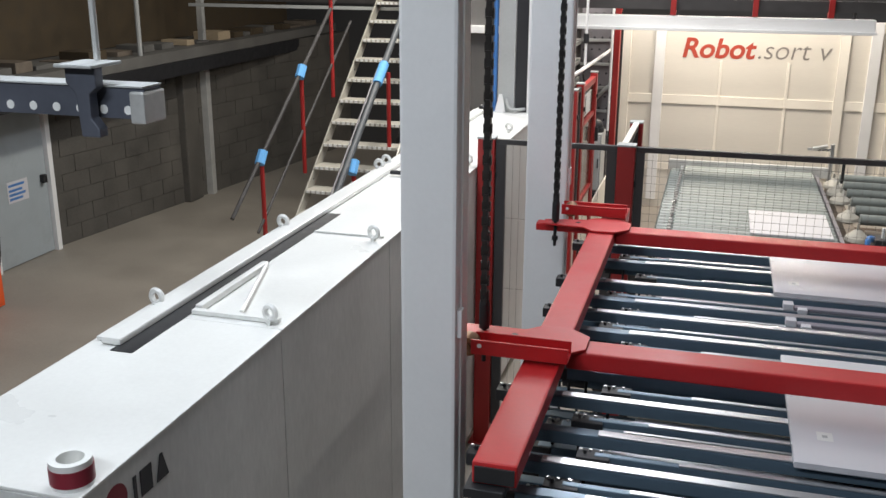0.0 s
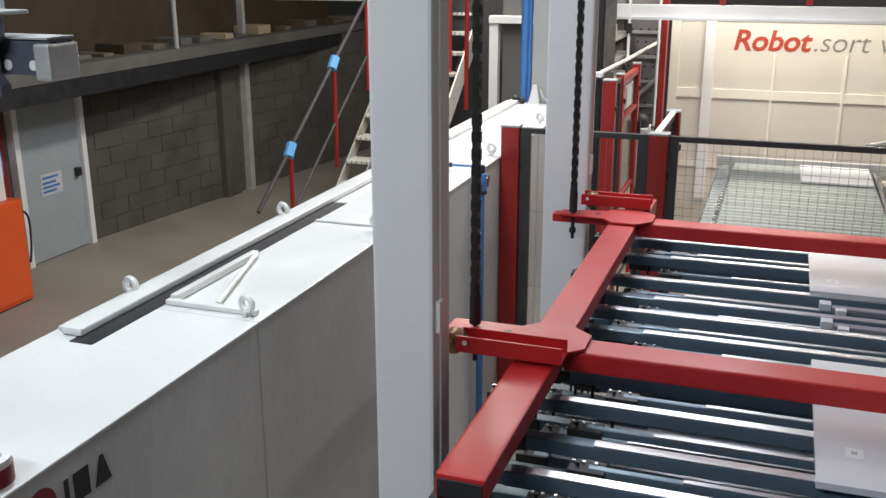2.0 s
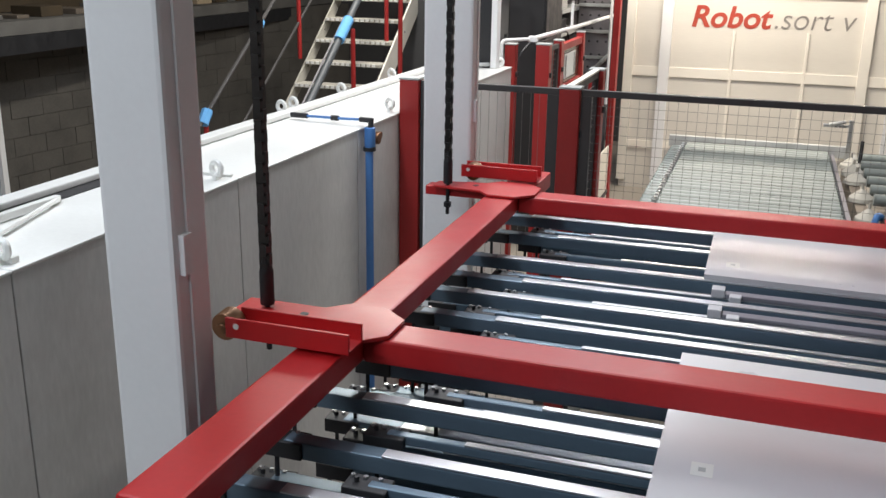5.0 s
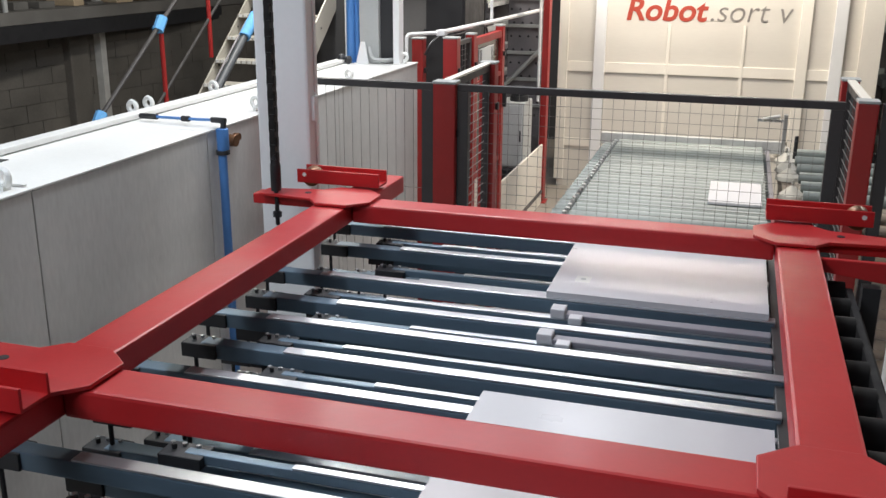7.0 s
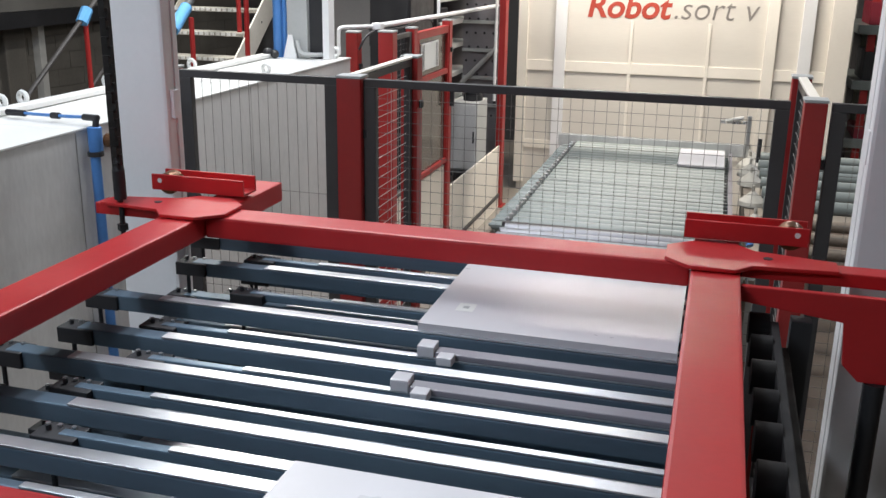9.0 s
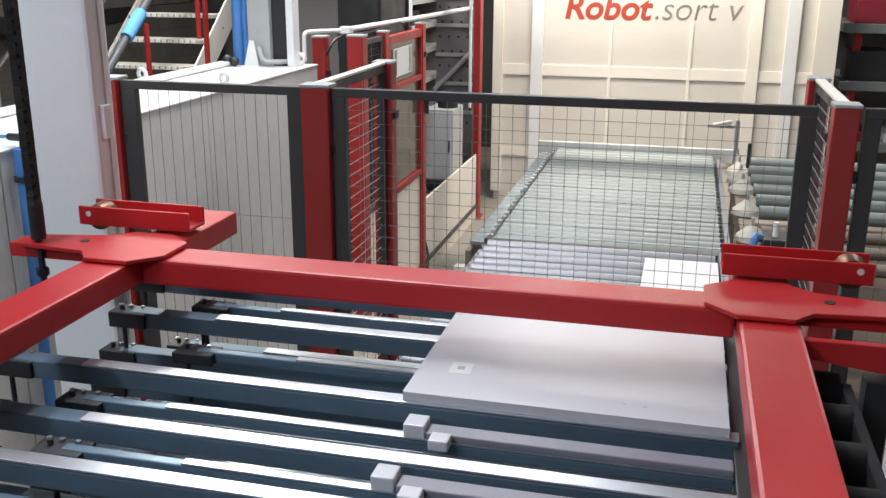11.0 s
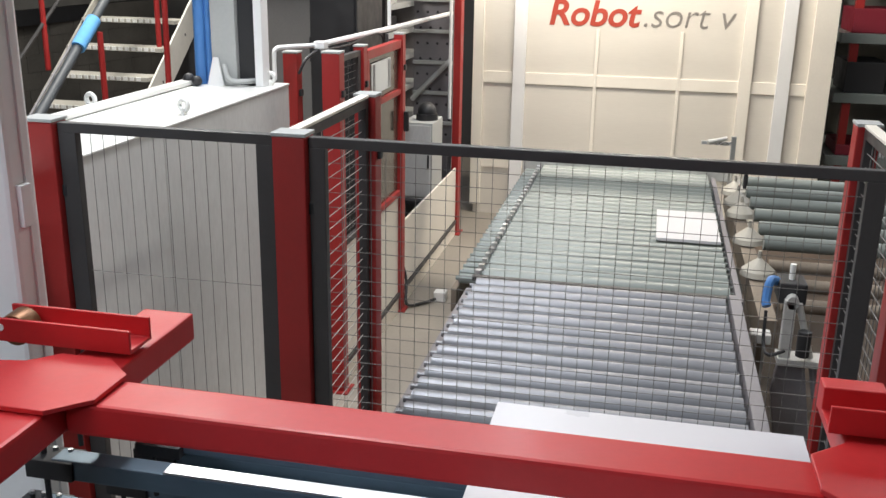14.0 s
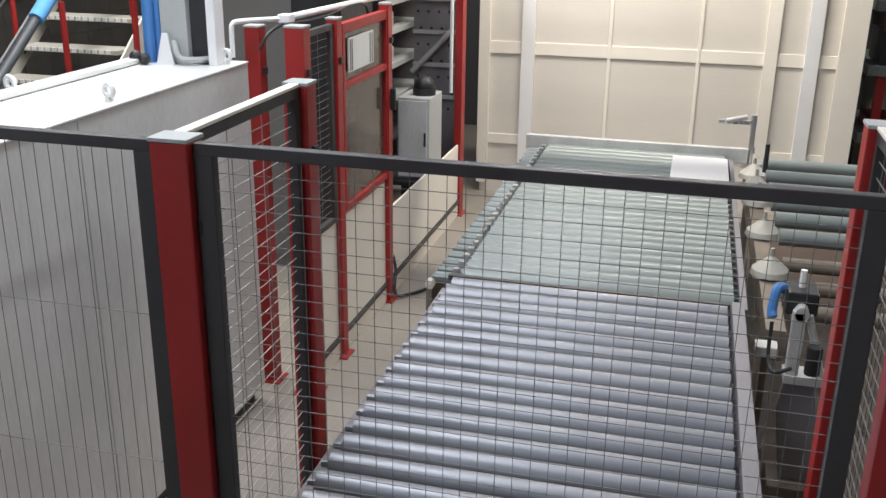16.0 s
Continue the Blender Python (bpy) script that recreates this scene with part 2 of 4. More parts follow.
def mesh_of(name, bm, material, base, bevel=0.0, smooth=False):
    bmesh.ops.recalc_face_normals(bm, faces=bm.faces)
    if bevel:
        es = [e for e in bm.edges if len(e.link_faces) == 2 and e.calc_face_angle(0) > 0.6]
        bmesh.ops.bevel(bm, geom=es, offset=bevel, segments=2, affect="EDGES", profile=0.6, clamp_overlap=True)
    bmesh.ops.translate(bm, vec=-Vector(base), verts=bm.verts)
    me = bpy.data.meshes.new(name)
    bm.to_mesh(me)
    bm.free()
    for m in (material if isinstance(material, (list, tuple)) else [material]):
        me.materials.append(m)
    if smooth:
        for p in me.polygons:
            p.use_smooth = True
        me.set_sharp_from_angle(angle=radians(35))
    return me


def thing(name, base, label, category, group="", kind=""):
    o = new(name)
    o.location = base
    return tagged(o, label, category, group, kind)


def root_of(o):
    while o.parent:
        o = o.parent
    return o


def part(name, bm, material, parent, label="", bevel=0.0, smooth=False, kind=""):
    """One mesh under a thing or a part; bm is in world metres."""
    o = new(name, mesh_of(name, bm, material, root_of(parent).location, bevel, smooth))
    o.parent = parent
    return tagged(o, label, kind=kind)


def single(name, bm, material, base, label, category, group="", kind="", bevel=0.0, smooth=False):
    o = new(name, mesh_of(name, bm, material, base, bevel, smooth))
    o.location = base
    return tagged(o, label, category, group, kind)


def move(o, dx=0.0, dy=0.0, dz=0.0):
    o.location = o.location + Vector((dx, dy, dz))
    return o


def B(*a, **k):
    bm = bmesh.new()
    box(bm, *a, **k)
    return bm


def T(*a, **k):
    bm = bmesh.new()
    tube(bm, *a, **k)
    return bm


# ---- the hall ----
single("floor", B(-9, 9, -4, 17, -0.2, 0), CONCRETE, (0, 0, 0), "worn beige concrete factory floor with stains", "floor", kind="structure")
single("ceiling", B(-9, 9, -4, 17, 6.0, 6.2), DARKPAINT, (0, 0, 6), "dark painted hall ceiling", "ceiling", kind="structure")
single("wall_south", B(-9, 9, -4, -3.8, 0, 6), DARKPAINT, (0, -4, 0), "dark painted hall wall", "wall", kind="structure")
single("wall_east", B(8.8, 9, -3.8, 16.8, 0, 6), DARKPAINT, (9, 0, 0), "dark painted hall wall", "wall", kind="structure")
single("wall_north", B(-9, 9, 16.8, 17, 0, 6), DARKPAINT, (0, 17, 0), "dark painted hall wall", "wall", kind="structure")
def wall_west():
    bm = bmesh.new()
    box(bm, -9, -7.45, -3.8, 9.55, 0, 2.02)
    slab(bm, [(-9, 9.55), (-7.45, 9.55), (-6.5, 16.8), (-9, 16.8)], 0, 2.02)
    w = single("wall_west", bm, BLOCK, (-8, 6, 0), "dark grey concrete block wall", "wall", kind="structure")
    bm = bmesh.new()
    # courses of blocks on the slanting stretch
    d = (Vector((-6.5, 16.8, 0)) - Vector((-7.45, 9.55, 0))).normalized()
    rot = Matrix.Rotation(math.atan2(d.y, d.x), 4, "Z")
    k = 0
    for r in range(9):
        s = 0.02 + (0.22 if r % 2 else 0.0)
        while s < 7.0:
            c = Vector((-7.45, 9.55, 0)) + d * (s + 0.21)
            m = Matrix.Translation((c.x, c.y, 0.105 + r * 0.21)) @ rot
            box(bm, -0.216, 0.216, -0.02, 0.007 + 0.002 * ((k * 7) % 3), -0.102, 0.102, m=m @ Matrix.Rotation(math.pi, 4, "Z"))
            s += 0.44
            k += 1
    part("block_courses", bm, BLOCK, w, kind="stuff")
    single("upper_cladding", B(-9, -7.7, -3.8, 16.8, 2.17, 6.0), BROWN, (-8.5, 6, 2.17), "dark brown boarded upper wall above the ledge", "wall", kind="structure")
    single("wall_ledge", B(-9, -6.75, -3.8, 16.8, 2.025, 2.16), LEDGE, (-8, 6, 2.025), "dusty grey ledge along the top of the block wall", "ledge", kind="structure")
    single("trunking_rail", B(-7.1, -6.72, 5.0, 16.8, 1.84, 2.02), BLACK, (-6.9, 10, 1.84), "black trunking rail under the ledge", "rail", kind="structure")


wall_west()


def column(x0, x1, y0, y1, label, sx):
    o = thing("lift_column", ((x0 + x1) / 2, (y0 + y1) / 2, 0), label, "column", "columns of the panel lift")
    part("shaft", B(x0, x1, y0, y1, 0.012, 5.2), WHITE, o, bevel=0.012)
    part("base_plate", B(x0 - 0.06, x1 + 0.06, y0 - 0.06, y1 + 0.06, 0, 0.012), GREY, o)
    cx = x1 if sx > 0 else x0
    part("latch", B(cx - 0.004, cx + 0.014, y0 + 0.02, y0 + 0.055, 2.19, 2.285), WHITE, o, "small white catch plate", bevel=0.003)
    part("guide_strip", B(cx - 0.002, cx + 0.006, y0 + 0.05, y1 - 0.02, 0.5, 5.0), WHITE, o, "white guide strip for the wheel")
    return o


column(-0.965, -0.783, 3.07, 3.21, "tall white enamelled square lift column", 1)
column(-0.995, -0.775, 5.27, 5.362, "tall white enamelled square lift column", 1)
column(1.37, 1.64, 5.27, 5.42, "tall white enamelled square lift column", -1)
column(1.37, 1.64, 3.0, 3.16, "tall white enamelled square lift column", -1)


def chain(x, y, z0):
    o = thing("lift_chain", (x, y, z0), "black oiled roller chain hanging beside a column", "chain", "chains of the panel lift")
    bm = bmesh.new()
    z = z0 + 0.1
    i = 0
    while z < 5.1:
        w = (0.015, 0.008) if i % 2 else (0.010, 0.015)
        box(bm, x - w[0], x + w[0], y - w[1], y + w[1], z, z + 0.034)
        z += 0.027
        i += 1
    part("chain_run", bm, CHAIN, o, kind="stuff")
    bm = bmesh.new()
    tube(bm, (x, y, z0 + 0.02), (x, y, z0 + 0.11), 0.019, 12)
    tube(bm, (x, y, z0 + 0.11), (x, y, z0 + 0.15), 0.019, 12, 0.01)
    part("end_socket", bm, BLACK, o, smooth=True)
    bm = bmesh.new()
    tube(bm, (x, y, z0 - 0.11), (x, y, z0 + 0.02), 0.008, 8)
    tube(bm, (x, y, z0 - 0.08), (x, y, z0 - 0.06), 0.016, 6)
    part("threaded_rod", bm, BLACK, o)
    return o


CHAINS = [chain(cx, cy, 1.968) for cx, cy in ((-0.787, 3.48), (-0.782, 4.983), (1.43, 4.983), (1.43, 3.48))]

# ---- red lift carriage ----
ZT, ZB = 1.966, 1.9
carriage = thing("lift_carriage", (0.25, 4.0, ZB), "red enamelled steel tube carriage frame hung between white columns", "lift frame")
part("left_beam", B(-0.605, -0.48, 2.585, 5.07, ZB, ZT), RED, carriage, bevel=0.008)
part("right_beam", B(0.937, 1.06, 2.585, 5.07, ZB, ZT), RED, carriage, bevel=0.008)
part("cross_beam", B(-0.478, 0.935, 3.40, 3.52, ZB, ZT), RED, carriage, bevel=0.008)
part("cross_beam", B(-0.478, 0.935, 4.955, 5.07, ZB, ZT), RED, carriage, bevel=0.008)
for x0 in (-0.61, 0.932):
    # Inset black plate painted as the shade inside the open tube.
    part("hollow_end", B(x0 + 0.014, x0 + 0.124, 2.577, 2.583, ZB + 0.01, ZT - 0.01), BLACK, carriage, "black plate standing in for the shaded inside of the open beam end")
    part("foot_bracket", B(x0 - 0.01, x0 + 0.1, 2.555, 2.645, ZB - 0.03, ZB - 0.001), BLACK, carriage, "black bracket under the beam end", bevel=0.003)
for s, cx in ((1, -0.542), (-1, 0.998)):
    for yc, t in ((3.46, -1), (5.012, 1)):
        bm = bmesh.new()
        pts = [(cx - s * 0.30, yc + 0.03), (cx - s * 0.30, yc - 0.05), (cx - s * 0.09, yc - 0.07), (cx - s * 0.05, yc - 0.12), (cx + s * 0.065, yc - 0.12), (cx + s * 0.13, yc - 0.055), (cx + s * 0.13, yc + 0.06), (cx + s * 0.06, yc + 0.12), (cx - s * 0.05, yc + 0.12), (cx - s * 0.1, yc + 0.07)]
        slab(bm, pts, ZT + 0.003, ZT + 0.013)
        g = part("gusset_plate", bm, RED, carriage, bevel=0.002)
        part("bolt_hole", T((cx - s * 0.13, yc + 0.005, ZT + 0.0128), (cx - s * 0.13, yc + 0.005, ZT + 0.0145), 0.012, 14), BLACK, g, "dark bolt hole")
        reach = 0.34 if s > 0 else 0.47
        arm = part("chain_arm", B(min(cx - s * 0.065, cx - s * reach), max(cx - s * 0.065, cx - s * reach), yc - 0.03 if t < 0 else yc - 0.02, yc + 0.1 if t < 0 else yc + 0.05, ZB + 0.03, ZT + 0.001), RED, carriage, bevel=0.004)
        # channel bracket with its guide wheel
        y0, y1 = (3.255, 3.34) if t < 0 else (5.155, 5.245)
        xa, xb = (cx - s * 0.238, cx + s * 0.09)
        bm = bmesh.new()
        h0, h1, w_ = ZT + 0.0135, ZT + 0.065, 0.008
        plate(bm, [(y0, h0), (y1, h0), (y1, h1), (y1 - w_, h1), (y1 - w_, h0 + w_), (y0 + w_, h0 + w_), (y0 + w_, h1), (y0, h1)], min(xa, xb), "x", abs(xb - xa))
        br = part("channel_bracket", bm, RED, carriage, bevel=0.002)
        for q in (y0 - 0.001, y1 + 0.0):
            part("hole", T((xa + s * 0.03, q, ZT + 0.045), (xa + s * 0.03, q + 0.001, ZT + 0.045), 0.008, 10), PAPER, br)
        bm = bmesh.new()
        yw = (y0 + y1) / 2
        xw = xa - s * 0.015 if t < 0 else xa + s * 0.045
        tube(bm, (xw, yw - 0.025, ZT + 0.03), (xw, yw + 0.025, ZT + 0.034), 0.036, 24)
        tube(bm, (xw, yw - 0.04, ZT + 0.03), (xw, yw + 0.04, ZT + 0.03), 0.014, 12)
        part("guide_wheel", bm, BRASS, carriage, "worn bronze guide wheel", bevel=0.004, smooth=True)
        if t > 0:
            part("stub_beam", B(-0.578 if s > 0 else 0.937, -0.453 if s > 0 else 1.06, 5.072, 5.44, ZB, ZT), RED, carriage, bevel=0.006)
bm = bmesh.new()
plate(bm, [(1.062, 1.95), (1.54, 1.95), (1.54, 1.76), (1.5, 1.73), (1.36, 1.73), (1.32, 1.77), (1.31, 1.88), (1.062, 1.91)], 4.86, "y", 0.02)
part("motor_plate", bm, RED, carriage, "red drive plate", bevel=0.003)
part("drive_rod", T((1.4, 4.87, 0.9), (1.4, 4.87, 1.729), 0.026, 12), BLACK, carriage, "black drive rod", smooth=True)

# ---- storage bars hung in levels below the carriage ----


def bar(y, z, x0, x1, lead, h=0.05, w=0.024):
    o = thing("shelf_bar", (x0, y, z), "dark blued steel shelf bar with a polished top edge painted bright for the glint", "shelf bar", "bars of the panel lift")
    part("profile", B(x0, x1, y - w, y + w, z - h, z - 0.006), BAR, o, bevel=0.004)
    part("top_edge", B(x0 + lead, x1, y - w - 0.001, y + w * 0.5, z - 0.005, z), BARTOP, o, "polished steel edge, paler for the lamp glint", bevel=0.0015)
    part("end_block", B(x0 - 0.055, x0 + 0.05, y - 0.032, y + 0.032, z - max(h, 0.036), z - 0.008), BLACK, o, "black plastic end block", bevel=0.003)
    part("hanger_pin", T((x0 - 0.03, y, z - 0.15), (x0 - 0.03, y, z + 0.004), 0.006, 8), BLACK, o, "thin black hanger pin")
    bm = bmesh.new()
    for dx in (-0.045, -0.015, 0.02):
        tube(bm, (x0 + dx, y + 0.018, z - 0.009), (x0 + dx, y + 0.018, z - 0.002), 0.006, 6)
    part("screws", bm, STEEL, o, kind="stuff")
    return o


BAR_Y = [5.33, 5.06, 4.72, 4.48, 4.305, 4.09, 3.90, 3.68, 3.44, 3.18, 2.97, 2.78, 2.63]
BAR_Z = [1.793, 1.68, 1.59, 1.49, 1.39, 1.29, 1.19]
BARS = []
LEADS = [bar(BAR_Y[0], BAR_Z[0], -0.68, 0.935, 0.18), bar(BAR_Y[1], BAR_Z[0], -0.58, 0.935, 0.25), bar(BAR_Y[0], BAR_Z[1], -0.5, 0.935, 0.22), bar(BAR_Y[1], BAR_Z[1], -0.62, 0.935, 0.36)]
for i, z in enumerate(BAR_Z):
    for k, y in enumerate(BAR_Y):
        if i < 2 and k < 2:
            continue
        src = LEADS[(0 if i % 2 == 0 else 2) + (k + i // 2) % 2]
        BARS.append(copy_thing(src, Matrix.Translation((src.location.x + 0.012 * ((k * 5 + i * 3) % 3), y, z))))
# thin bars between those of the top level
THIN = [bar(4.605, 1.77, -0.42, 0.935, 0.2, 0.03, 0.013), bar(4.40, 1.77, -0.33, 0.935, 0.26, 0.03, 0.013)]
for k, (a, b) in enumerate(zip(BAR_Y, BAR_Y[1:])):
    if k not in (2, 3):
        BARS.append(copy_thing(THIN[k % 2], Matrix.Translation((THIN[k % 2].location.x + 0.02 * (k % 3), b + 0.55 * (a - b), 1.77))))
# side frames that carry the bars
sf = thing("side_frame", (0.97, 4.0, 0.9), "dark steel side frame that carries the ends of the shelf bars", "lift frame")
for y in (5.36, 4.4, 3.5, 2.66):
    part("upright", B(0.985, 1.033, y - 0.02, y + 0.02, 0.9, 1.899), DARKSTEEL, sf, bevel=0.003)
for z in BAR_Z:
    part("side_rail", B(0.936, 0.983, 2.58, 5.4, z - 0.045, z - 0.015), DARKSTEEL, sf, bevel=0.003)
for i in range(15):
    y = 2.7 + 0.155 * i
    part("cam_roller", T((1.09, y, 1.84), (1.14, y, 1.84), 0.04, 16), SHADEBLACK, sf, "black cam roller", smooth=True)
part("drive_rail", B(1.14, 1.16, 2.6, 4.85, 1.81, 1.87), SHADEBLACK, sf, bevel=0.004)
part("drive_upright", B(1.19, 1.24, 4.86, 4.91, 0.9, 1.87), BLACK, sf)
part("drive_cover", B(1.17, 1.19, 2.65, 4.85, 1.25, 1.805), SHADEBLACK, sf, "drive cover, near-black for the shade under the beam", bevel=0.004)


# ---- boards ----
def board(x0, y0, w, l, z, label, sticker=None, name="panel_board"):
    o = thing(name, (x0 + w / 2, y0, z), label, "board", "white boards")
    part("core", B(x0, x0 + w, y0, y0 + l, z, z + 0.016), CHIP, o)
    part("top_face", B(x0, x0 + w, y0, y0 + l, z + 0.0161, z + 0.0195), BOARD, o, "white melamine face")
    part("edge_band", B(x0 - 0.001, x0 + w + 0.001, y0 - 0.002, y0 - 0.0002, z, z + 0.0195), BOARD, o)
    part("edge_band", B(x0 - 0.002, x0 - 0.0002, y0, y0 + l, z, z + 0.0195), BOARD, o)
    if sticker:
        sx, sy = sticker
        lab = part("sticker", B(sx - 0.024, sx + 0.024, sy - 0.03, sy + 0.03, z + 0.0196, z + 0.0201), PAPER, o, "white square sticker")
        part("mark", B(sx - 0.008, sx + 0.008, sy - 0.009, sy + 0.009, z + 0.0202, z + 0.0206), GREY, lab, "grey square mark")
    return o


lift_boards = [board(0.272, 4.705, 0.655, 0.76, 1.7935, "white melamine panel lying on the lift bars with a sticker", (0.362, 4.85))]
lift_boards.append(board(0.265, 3.12, 0.66, 0.84, 1.7935, "white melamine panel lying on the lift bars with a sticker", (0.365, 3.31)))
strips = []
for y in (4.575, 4.37):
    o = thing("edge_strip", (0.35, y, 1.771), "pale grey narrow strip with white end clips", "strip", "strips on the lift bars")
    part("strip", B(0.35, 0.934, y + 0.012, y + 0.055, 1.771, 1.787), STRIPGREY, o, bevel=0.004)
    part("clip", B(0.305, 0.349, y + 0.01, y + 0.06, 1.771, 1.801), BOARD, o, "white end clip", bevel=0.004)
    part("clip", B(0.365, 0.405, y - 0.028, y + 0.011, 1.771, 1.793), BOARD, o, "white end clip", bevel=0.004)
    strips.append(o)
board_a = board(0.345, 8.92, 0.70, 0.84, 0.9605, "large white panel riding on the roller conveyor")
board_b = board(0.65, 8.0, 0.40, 0.74, 0.9605, "small white panel riding on the roller conveyor")
board_c = board(0.65, 7.92, 0.415, 0.75, 0.9605, "small white panel riding on the roller conveyor")

# ---- hood along the line ----
HX0, HX1, HY0, HY1, HZ = -2.14, -1.54, 2.17, 8.87, 2.02
hood = thing("machine_hood", (-1.9, 5.6, 0), "long white sheet metal machine hood with bare lifting eyes", "machine hood")
SEAMS = [2.17, 3.385, 4.62, 5.80, 7.35, 8.87]
for a, b in zip(SEAMS, SEAMS[1:]):
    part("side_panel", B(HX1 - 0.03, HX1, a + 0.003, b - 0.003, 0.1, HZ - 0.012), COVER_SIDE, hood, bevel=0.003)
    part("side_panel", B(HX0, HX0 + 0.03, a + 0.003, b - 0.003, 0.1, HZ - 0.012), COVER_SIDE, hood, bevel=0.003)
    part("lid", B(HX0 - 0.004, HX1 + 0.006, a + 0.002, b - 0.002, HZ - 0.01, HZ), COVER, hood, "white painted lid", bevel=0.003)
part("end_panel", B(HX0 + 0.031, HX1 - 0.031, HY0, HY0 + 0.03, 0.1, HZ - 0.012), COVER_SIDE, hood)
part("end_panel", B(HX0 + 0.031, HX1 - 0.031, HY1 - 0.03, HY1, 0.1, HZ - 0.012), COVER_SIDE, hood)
part("plinth", B(HX0 + 0.05, HX1 - 0.05, HY0 + 0.05, HY1 - 0.05, 0, 0.098), DARKSTEEL, hood)
part("slot", B(-2.028, -1.94, 3.03, 4.98, HZ + 0.0005, HZ + 0.003), BLACK, hood, "long dark slot")
part("cover_rail", B(-2.09, -2.012, 3.07, 8.66, HZ + 0.004, HZ + 0.03), COVER, hood, "raised white rail along the lid", bevel=0.006)
part("rail_lip", B(-2.13, -2.095, 3.1, 8.66, HZ + 0.002, HZ + 0.016), COVER, hood, bevel=0.003)
part("cross_bar", B(-1.935, -1.57, 3.425, 3.455, HZ + 0.002, HZ + 0.02), COVER, hood, bevel=0.003)
part("cross_bar", B(-1.935, -1.905, 3.456, 4.04, HZ + 0.004, HZ + 0.03), COVER, hood, bevel=0.004)
part("hinge_link", T((-1.91, 4.03, HZ + 0.018), (-1.74, 3.46, HZ + 0.018), 0.009, 8), COVER, hood, "slim white stay bar", smooth=True)
part("cross_bar", B(-1.935, -1.57, 4.62, 4.635, HZ + 0.002, HZ + 0.01), COVER, hood)


def lifting_eye(x, y, face):
    bm = bmesh.new()
    ring(bm, (x, y, HZ + 0.045), 0.026, 0.012, face)
    box(bm, x - 0.02 if face[0] == 0 else x - 0.008, x + 0.02 if face[0] == 0 else x + 0.008, y - 0.008 if face[0] == 0 else y - 0.02, y + 0.008 if face[0] == 0 else y + 0.02, HZ, HZ + 0.022)
    part("lifting_eye", bm, COVER, hood, "white lifting eye", smooth=True)


for y in (3.425, 4.565, 6.40, 7.67, 8.75):
    lifting_eye(-1.6, y, (0.3, 1, 0))
for y in (3.46, 4.62, 6.06, 6.2, 6.85, 7.7):
    lifting_eye(-2.105, y, (0.2, 1, 0))
# print on the hood side
logo = part("logo_mark", T((HX1 + 0.001, 2.325, 1.92), (HX1 + 0.003, 2.325, 1.92), 0.052, 20), MAROON, hood, "maroon round logo shape")
for i, (a, b, lean) in enumerate(((2.408, 2.423, 0.0), (2.442, 2.50, 0.0), (2.52, 2.585, 0.0))):
    bm = bmesh.new()
    if i == 0:
        plate(bm, [(a, 1.868), (b, 1.868), (b, 1.95), (a, 1.95)], HX1 + 0.001, "x", 0.002)
    elif i == 1:
        plate(bm, [(a, 1.868), (b, 1.868), (b, 1.95), (a, 1.95)], HX1 + 0.001, "x", 0.002)
    else:
        plate(bm, [(a, 1.868), (b, 1.868), ((a + b) / 2 + 0.006, 1.95), ((a + b) / 2 - 0.006, 1.95)], HX1 + 0.001, "x", 0.002)
    part("logo_bar", bm, INK, hood, "black logo shape")

# roll of tape, standing on the hood
o = thing("tape_roll", (-1.6, 2.24, HZ), "roll of white tape with a red band standing on the hood", "tape roll")
bm = bmesh.new()
N = 28
prof = [(0.036, 0.0), (0.056, 0.0), (0.056, 0.075), (0.036, 0.075)]
rows = [[bm.verts.new((-1.6 + r * math.cos(2 * math.pi * i / N), 2.24 + r * math.sin(2 * math.pi * i / N), HZ + z)) for r, z in prof] for i in range(N)]
for i in range(N):
    for j in range(4):
        bm.faces.new((rows[i][j], rows[(i + 1) % N][j], rows[(i + 1) % N][(j + 1) % 4], rows[i][(j + 1) % 4]))
part("roll", bm, PAPER, o, smooth=True)
bm = bmesh.new()
rows = [[bm.verts.new((-1.6 + r * math.cos(2 * math.pi * i / N), 2.24 + r * math.sin(2 * math.pi * i / N), HZ + z)) for r, z in ((0.0565, 0.012), (0.058, 0.012), (0.058, 0.058), (0.0565, 0.058))] for i in range(N)]
for i in range(N):
    for j in range(4):
        bm.faces.new((rows[i][j], rows[(i + 1) % N][j], rows[(i + 1) % N][(j + 1) % 4], rows[i][(j + 1) % 4]))
part("band", bm, MAROON, o, "dark red band", smooth=True)

# blue air line with its valve
o = thing("air_line", (-1.51, 5.86, 0), "blue air hose with black fittings on the hood side", "air hose")
part("hose", T((-1.505, 5.84, 0.2), (-1.505, 5.84, 1.92), 0.021, 14), BLUE, o, smooth=True)
part("valve_body", T((-1.505, 5.85, 1.92), (-1.505, 5.85, 2.02), 0.029, 14), BLUE, o, smooth=True, bevel=0.004)
part("collar", T((-1.505, 5.845, 1.9), (-1.505, 5.845, 1.919), 0.033, 14), BLACK, o)
bm = bmesh.new()
hose(bm, curve_points([(-1.505, 5.86, 2.02), (-1.505, 5.865, 2.045), (-1.53, 5.87, 2.055), (-1.65, 5.885, 2.05), (-1.8, 5.9, 2.047), (-1.99, 5.925, 2.043)]), 0.007)
part("thin_pipe", bm, BLUE, o, "thin blue pipe", smooth=True)
